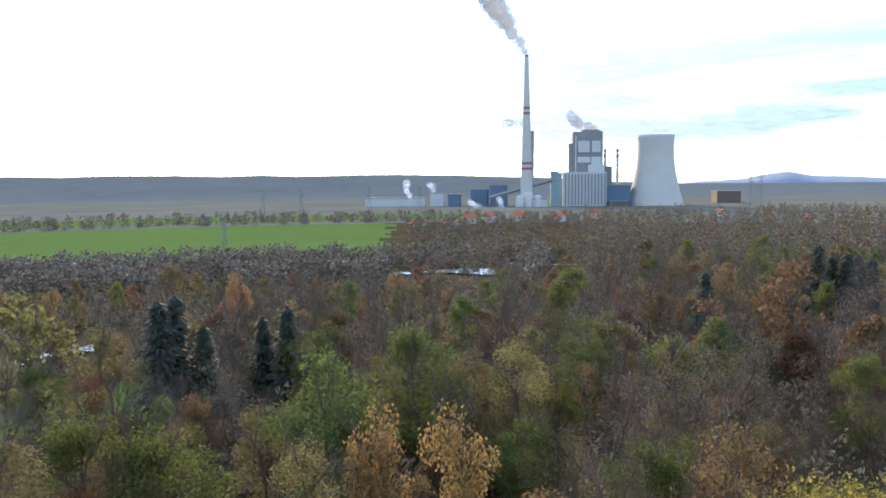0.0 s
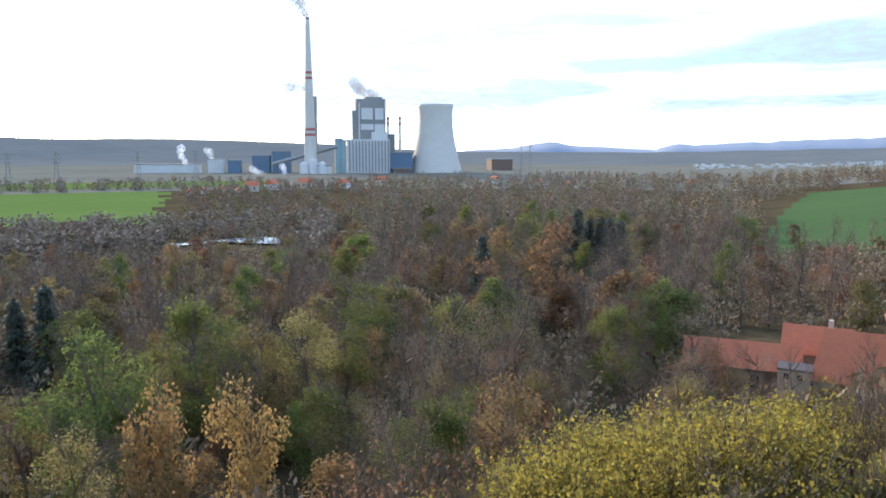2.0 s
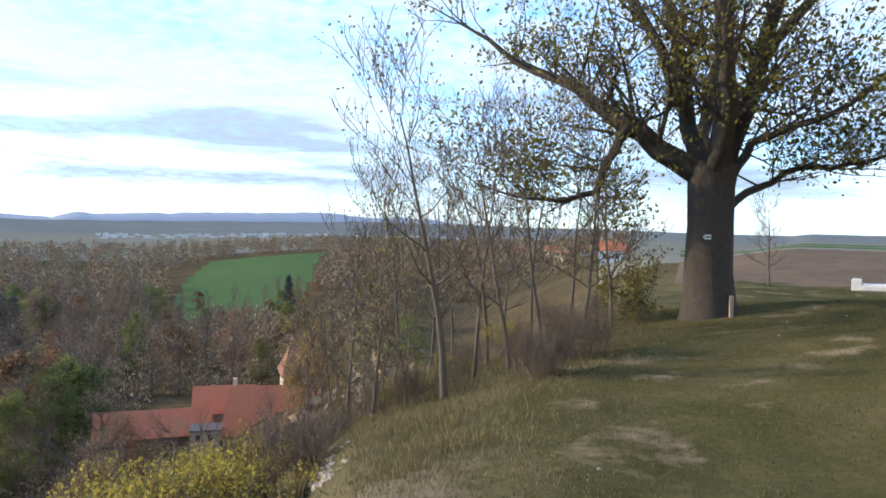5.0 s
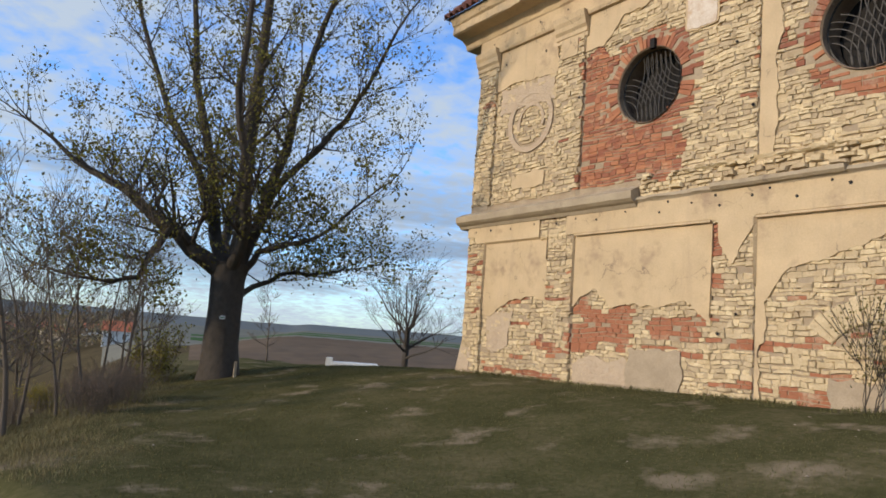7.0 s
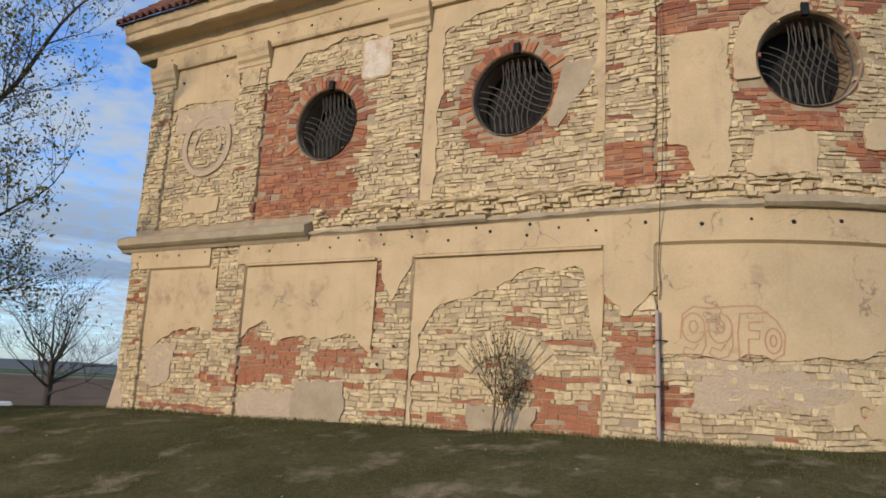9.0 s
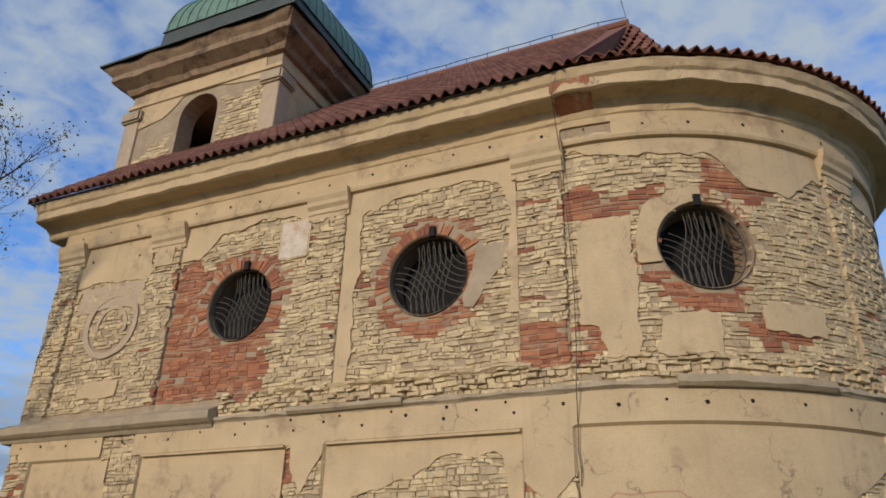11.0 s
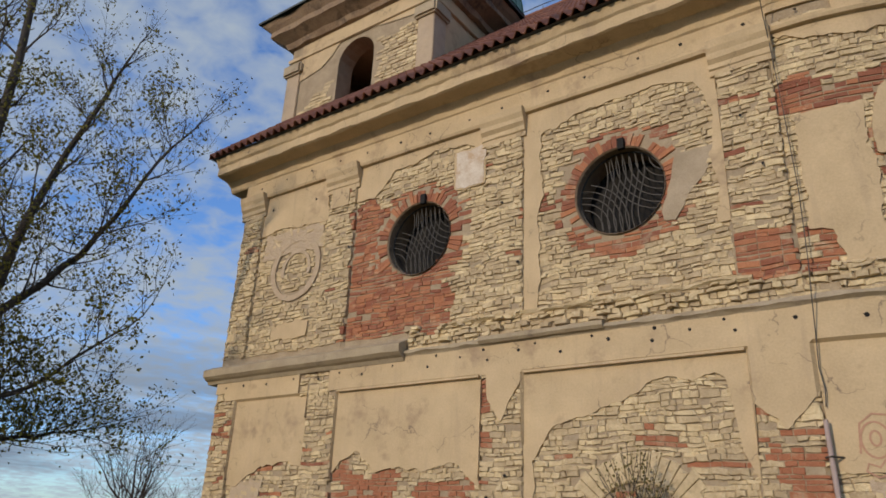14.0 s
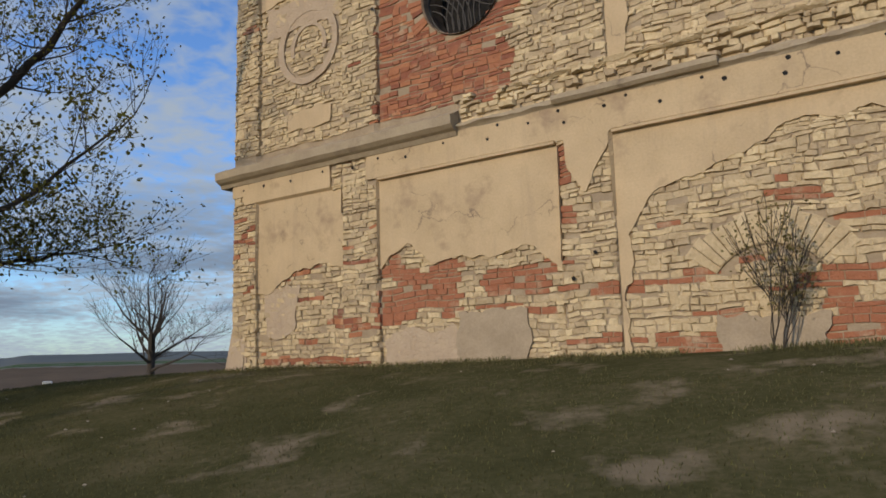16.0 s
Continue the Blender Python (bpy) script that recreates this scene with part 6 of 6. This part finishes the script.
house("long_house", spot(114.0, 93), 114, 12.5, 6, 4.0, 2.4, "brown_wall", "orange_tile", "long farm building with a faded orange tile roof", 4, False)
house("manor_house", spot(105.2, 93, -2.0), 106, 12, 9, 3.9, 4.9, "house_wall", "orange_tile", "old house with a mansard orange tile roof and white gable", 3, True, 1.0)
house("side_house", spot(109.0, 99, -1.8), 108, 7, 6, 5.6, 2.8, "house_wall", "orange_tile", "gabled house with orange tile roof and decorated gable", 2, True)
ann = empty("flat_annex", Matrix.Translation(spot(110.3, 89, -1.6)) @ Matrix.Rotation(radians(108), 4, "Z"), "small grey flat-roofed annex between the houses", "annex")
part("wall", block(-1.7, 1.7, -1.5, 1.5, -2, 5.6), "cement_patch", ann)
part("roof", block(-1.8, 1.8, -1.6, 1.6, 5.6, 5.8), "dark_panel", ann)
for x in (-0.8, 0.6):
    part("window", block(x - 0.25, x + 0.25, -1.56, -1.45, 4.6, 5.2), "window_dark", ann)
house("red_house", spot(102.6, 112, -3.2), 110, 8, 7, 7.5, 4.0, "house_wall", "roof_tile", "farther house with a dull red roof", 2, True, 1.5)
house("garden_shed", spot(126.2, 50), 150, 4.6, 3.6, 3.4, 1.7, "brown_wall", "orange_tile", "small shed with a weathered reddish roof", 1, False)
for k, (az, d, s) in enumerate(((156.6, 560, 0.6), (155.5, 580, 0.6), (154.2, 590, 0.6), (153, 570, 0.6), (82.6, 330, 0.8), (80.8, 360, 0.7), (83.5, 420, 0.8), (79.0, 240, 0.9), (86, 380, 1.0), (127, 640, 0.9), (129.5, 690, 0.9), (133, 760, 1.0), (118, 700, 0.9), (150.5, 620, 1.2), (148, 650, 1.2), (145, 640, 1.1), (152, 600, 1.1), (142, 700, 1.2))):
    h = house("village_house", spot(az, d), rw.uniform(0, 180), 9 * s, 7 * s, 4.5 * s, 3.2 * s, "white_paint" if k % 2 else "house_wall", "orange_tile", "small village house with a tiled roof", 2, True)
    h["group"] = "village houses"
town = []
for k in range(150):
    az = rw.uniform(84, 118)
    p = spot(az, rw.uniform(1500, 2000))
    w, h = rw.uniform(4, 14), rw.uniform(2, 5)
    town.append(([(p.x + x * w / 2, p.y + y * w / 2, p.z + z * h) for x in (-1, 1) for y in (-1, 1) for z in (-2, 1)], [(0, 1, 3, 2), (4, 6, 7, 5), (0, 4, 5, 1), (2, 3, 7, 6), (1, 5, 7, 3)]))
tagged(joined("distant_town", town, "white_panel", None), "pale distant town on the plain", "town", kind="stuff")

# ---- power station ----
PZ, PD, PAZ = -30.0, 1140.0, 147.5
PO = Vector((VIEW.x - PD * math.sin(radians(PAZ)), VIEW.y + PD * math.cos(radians(PAZ)), PZ))
PM = Matrix.Translation(PO) @ Matrix.Rotation(radians(PAZ), 4, "Z")
U = 0.9


def station(name, label, cat, group=""):
    return empty(name, PM, label, cat, group)


def slab(x0, x1, top, base=368, depth=30, back=0):
    """A block from its left, right, top and base marks on the station's elevation."""
    return block((x0 - 933) * U, (x1 - 933) * U, back, back + depth, min(-8, (368 - base) * U), (368 - top) * U)


ch = station("power_chimney", "tall concrete chimney with red and white bands", "chimney")


def stack(t, x, top, base, r0, r1, bands, y=0):
    cx = (x - 933) * U
    h0, h1 = (368 - base) * U, (368 - top) * U
    zs = [h0 + (h1 - h0) * k / 16 for k in range(17)]
    vs, fs = lathe([(r0 + (r1 - r0) * (k / 16) ** 0.75, z) for k, z in enumerate(zs)] + [(r1 * 0.7, zs[-1])], 24)
    obj("shaft", [(a + cx, b + y, c) for a, b, c in vs], fs, "concrete", t, smooth=True)
    for p0, p1 in bands:
        za, zb = (368 - p1) * U, (368 - p0) * U
        ra, rb = [r0 + (r1 - r0) * max(0, (z - h0) / (h1 - h0)) ** 0.75 + 0.12 for z in (za, zb)]
        vs, fs = lathe([(ra, za), (rb, zb)], 24)
        obj("red_band", [(a + cx, b + y, c) for a, b, c in vs], fs, "red_band", t, smooth=True)


stack(ch, 933, 107, 372, 11.5, 3.0, ((196, 200), (205, 209), (291, 295), (300, 304), (108, 111)))
s2 = station("dark_stack", "dark square steel stack beside the chimney", "stack")
part("shaft", slab(940, 946, 234, 368, 5, 30), "grey_panel", s2)
for x in (1074, 1096):
    t = station("small_stack", "small banded boiler stack", "stack", "small stacks")
    stack(t, x, 267, 330, 2.4, 1.9, ((267, 272), (277, 282)), 60)
ct = station("cooling_tower", "concrete hyperbolic cooling tower", "cooling tower")
prof = []
for k in range(25):
    z = k / 24
    prof.append((math.sqrt(27.5 ** 2 * (1 + ((z - 0.84) * 1.55) ** 2 * 1.0)) if z < 0.84 else math.sqrt(27.5 ** 2 * (1 + ((z - 0.84) * 2.2) ** 2)), 113 * z - 3))
prof += [(prof[-1][0] - 1.5, 110.0)] + [(r - 1.5, z) for r, z in reversed(prof[4:-1])]
vs, fs = lathe(prof, 72)
obj("shell", [((1159 - 933) * U + a, 40 + b, c) for a, b, c in vs], fs, "concrete", ct, "pale concrete shell", smooth=True)
bh = station("boiler_house", "tall grey boiler house with white panels", "building")
part("body", slab(1014, 1066, 238, 330, 45, 25), "grey_panel", bh)
for x0, x1, y0, y1 in ((1023, 1043, 254, 274), (1047, 1062, 254, 274), (1022, 1044, 282, 292), (1046, 1063, 282, 300), (1018, 1020, 245, 330), (1064, 1066, 240, 330)):
    part("panel", block((x0 - 933) * U, (x1 - 933) * U, 23.4, 25, (368 - y1) * U, (368 - y0) * U), "white_panel", bh)
part("stair_tower", block((1007 - 933) * U, (1014 - 933) * U, 28, 40, 0, (368 - 258) * U), "grey_panel", bh)
part("roof_house", block((1030 - 933) * U, (1060 - 933) * U, 30, 50, (368 - 240) * U, (368 - 234) * U), "grey_panel", bh)
part("duct", block((1040 - 933) * U, (1068 - 933) * U, 15, 25, (368 - 312) * U, (368 - 296) * U), "white_panel", bh)
rh = station("ribbed_hall", "white ribbed turbine hall", "building")
part("body", slab(996, 1070, 309, 368, 25, 0), "white_panel", rh)
for k in range(13):
    x = (999 + 5.6 * k - 933) * U
    part("rib", block(x, x + 1.8, -1.2, 0.02, 2, (368 - 312) * U), "grey_panel", rh)
for nm, x0, x1, top, base, mat, dep, back, lab in (("teal_building", 975, 988, 309, 366, "teal_panel", 20, 5, "pale teal conveyor tower building"), ("teal_building", 986, 994, 312, 345, "teal_panel", 12, 3, "pale teal link building"), ("blue_hall", 866, 898, 331, 366, "blue_panel", 40, 40, "blue clad industrial hall"),
                                               ("blue_hall", 831, 862, 338, 366, "blue_panel", 40, 45, "blue clad industrial hall"), ("blue_hall", 791, 812, 346, 368, "blue_panel", 30, 30, "small blue clad industrial hall"), ("dark_hall", 1070, 1112, 333, 372, "blue_panel", 40, 10, "dark blue low hall beside the cooling tower"),
                                               ("brown_hall", 1074, 1106, 360, 374, "brown_wall", 12, -8, "reddish low brick hall beside the tower"), ("tall_block", 1072, 1084, 300, 334, "grey_panel", 25, 40, "grey block behind the ribbed hall"), ("long_hall", 752, 972, 376, 384, "white_panel", 30, -60, "long low white roofed hall"), ("silo_block", 944, 968, 355, 372, "white_panel", 15, -20, "white silo block beside the chimney"),
                                               ("white_works", 630, 740, 353, 360, "white_panel", 20, 60, "long white pipe works"), ("white_works", 755, 782, 344, 358, "white_panel", 20, 50, "white works building beyond the yard"), ("brick_factory", 1296, 1340, 346, 357, "brown_wall", 40, 150, "long red brick factory"), ("yard_timber", 600, 660, 384, 389, "timber", 20, -70, "stacked yellow timber in the yard"), ("yard_timber", 690, 740, 387, 391, "timber", 16, -80, "stacked yellow timber in the yard"), ("timber_row", 770, 900, 389, 392, "timber", 12, -90, "rows of yellow timber in the yard"),
                                               ("low_block", 1180, 1230, 372, 382, "house_wall", 20, -40, "low pale works block in the yard"), ("low_block", 1005, 1030, 372, 384, "white_panel", 16, -50, "low pale works block in the yard")):
    t = station(nm, lab, "building")
    part("body", slab(x0, x1, top, base, dep, back), mat, t)
    part("roof", block((x0 - 934) * U, (x1 - 932) * U, back - 1, back + dep + 1, (368 - top) * U, (368 - top) * U + 1.2), "grey_panel", t)
cv = station("conveyor", "sloping enclosed coal conveyor on trestles", "conveyor")
vs, fs = [], []
tube(vs, fs, [Vector(((868 - 933) * U, 2, (368 - 352) * U)), Vector(((978 - 933) * U, 2, (368 - 322) * U))], [3.2, 3.2], 4)
obj("gallery", vs, fs, "grey_panel", cv)
for k in range(5):
    x = 880 + 20 * k
    part("trestle", block((x - 933) * U - 0.6, (x - 933) * U + 0.6, 1, 3, -5, (368 - 352 + (x - 868) * 0.27) * U), "grey_panel", cv)
for k in range(3):
    t = station("storage_tank", "white cylindrical storage tank", "tank", "tanks")
    vs, fs = lathe([(7, -4), (7, 14 + 5 * (k == 1)), (5, 17 + 5 * (k == 1)), (0.1, 19 + 5 * (k == 1))], 20)
    obj("shell", [((922 + 15 * k - 933) * U + a, -15 + b, c) for a, b, c in vs], fs, "white_panel", t, smooth=True)


def lattice(name, base, tall, wide, label):
    t = empty(name, base, label, "pylon", "pylons")
    for sx in (-1, 1):
        for sy in (-1, 1):
            v, f = [], []
            tube(v, f, [Vector((sx * wide, sy * wide, -2)), Vector((sx * 0.3, sy * 0.3, tall))], [0.25, 0.18], 4)
            obj("leg", v, f, "grey_panel", t)
    for z in (0.7, 0.82, 0.94):
        v, f = [], []
        tube(v, f, [Vector((-tall * 0.14, 0, tall * z)), Vector((tall * 0.14, 0, tall * z))], [0.25, 0.25], 4)
        obj("cross_arm", v, f, "grey_panel", t)
    for k in range(6):
        z0, z1 = tall * k / 8, tall * (k + 1) / 8
        a0, a1 = wide * (1 - k / 8), wide * (1 - (k + 1) / 8)
        v, f = [], []
        tube(v, f, [Vector((-a0, 0, z0)), Vector((a1, 0, z1))], [0.14, 0.14], 3)
        tube(v, f, [Vector((a0, 0, z0)), Vector((-a1, 0, z1))], [0.14, 0.14], 3)
        obj("brace", v, f, "grey_panel", t)


for az, d, h in ((168.2, 760, 32), (165.3, 780, 32), (160.0, 900, 34), (156, 950, 34), (171.1, 430, 13), (131.0, 900, 42), (130.3, 920, 42)):
    lattice("pylon", spot(az, d), h, h * 0.09, "steel lattice power pylon")


def plume(name, start, way, n, r0, r1, label, seed, mat="steam"):
    rnd = random.Random(seed)
    t = empty(name, PM, label, "smoke")
    p = Vector(start)
    for k in range(n):
        q = k / (n - 1)
        r = r0 + (r1 - r0) * q
        bm = bmesh.new()
        bmesh.ops.create_icosphere(bm, subdivisions=3, radius=r)
        c = p + Vector(way) * q + Vector((rnd.uniform(-1, 1), rnd.uniform(-1, 1), rnd.uniform(-1, 1))) * r * 0.55
        for v in bm.verts:
            v.co = v.co * (1 + 0.35 * noise.noise(v.co * (2.2 / r) + Vector((k * 3.1, seed, 0)))) + c
        ob = part("puff", bm, mat, t, smooth=True)
        ob.visible_shadow = False


plume("smoke_plume", (0, 0, 237), (-62, 20, 100), 30, 4.0, 19, "grey-white smoke drifting from the tall chimney", 1, "smoke")
plume("steam_plume", (112, 40, 119), (-45, 10, 22), 14, 5, 9, "white steam from the boiler house roof", 2, "smoke")
plume("steam_plume", (-5, 40, 132), (-28, 10, 4), 6, 5, 7, "faint smoke behind the chimney", 5, "smoke")
plume("steam_plume", (-190, 30, 16), (-8, 0, 22), 5, 4, 6, "small white steam puff over the works", 3)
plume("steam_plume", (-150, 30, 26), (-6, 0, 10), 4, 4, 5, "small white steam puff over the works", 4)
plume("steam_plume", (-35, -40, -6), (-8, 0, 18), 5, 3, 5, "small white steam puff in the yard", 6)
plume("steam_plume", (-70, -30, 2), (-16, 0, 8), 5, 3, 5, "small white steam puff in the yard", 7)

# ---- far hills ----


def hill(name, az0, az1, dist, tall, seed, mat="far_hills", peak=None):
    n = 80
    vs = []
    for k in range(n + 1):
        az = az0 + (az1 - az0) * k / n
        a = radians(az)
        e = math.sin(math.pi * k / n) ** 0.6
        h = tall * e * (0.7 + 0.5 * noise.noise((az * 0.16, seed, 0)) + 0.12 * noise.noise((az * 0.8, seed, 1)))
        if peak:
            h += peak[1] * math.exp(-((az - peak[0]) / peak[2]) ** 2)
        for q, f in ((0, 0.0), (1, 0.55), (2, 1.0), (3, 0.3)):
            r = dist + 140 * q
            vs.append((VIEW.x - r * math.sin(a), VIEW.y + r * math.cos(a), -40 + (h + 40) * f))
    fs = [(4 * k + q, 4 * k + 4 + q, 4 * k + 5 + q, 4 * k + 1 + q) for k in range(n) for q in range(3)]
    t = obj(name, vs, fs, mat, smooth=True)
    return tagged(t, "hazy blue distant hills", "hills", kind="structure")


# aerial haze over the backdrop hills is put into this base colour
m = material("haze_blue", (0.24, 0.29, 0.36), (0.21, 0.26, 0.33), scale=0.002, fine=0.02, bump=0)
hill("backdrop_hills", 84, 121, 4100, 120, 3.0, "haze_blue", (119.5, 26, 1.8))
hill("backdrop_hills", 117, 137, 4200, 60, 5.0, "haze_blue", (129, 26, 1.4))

# ---- masonry pieces ----
near_s, rest_s = near_first(stones, 7.2, 10.5, 0.4, 3.0, 280)
near_b, rest_b = near_first(bricks, 3.5, 11.2, 0.4, 2.8, 280)
for p in near_s:
    obj("stone", p[0], p[1], "sandstone", wall)
for p in near_b:
    obj("brick", p[0], p[1], "brick_red", wall)
for p in fan:
    obj("voussoir", p[0], p[1], "sandstone", wall)
tagged(joined("stones", rest_s, "sandstone", wall, "coursed yellow sandstone rubble"), kind="stuff")
tagged(joined("bricks", rest_b, "brick_red", wall, "red brick patches"), kind="stuff")
tagged(joined("pantiles", nave_tiles, "roof_tile", roof, "curved red pantiles"), kind="stuff")
eave = [p for p in apse_tiles][:60]
for p in eave:
    obj("pantile", p[0], p[1], "roof_tile", roof)
tagged(joined("pantiles", apse_tiles[60:], "roof_tile", roof, "curved red pantiles over the apse"), kind="stuff")
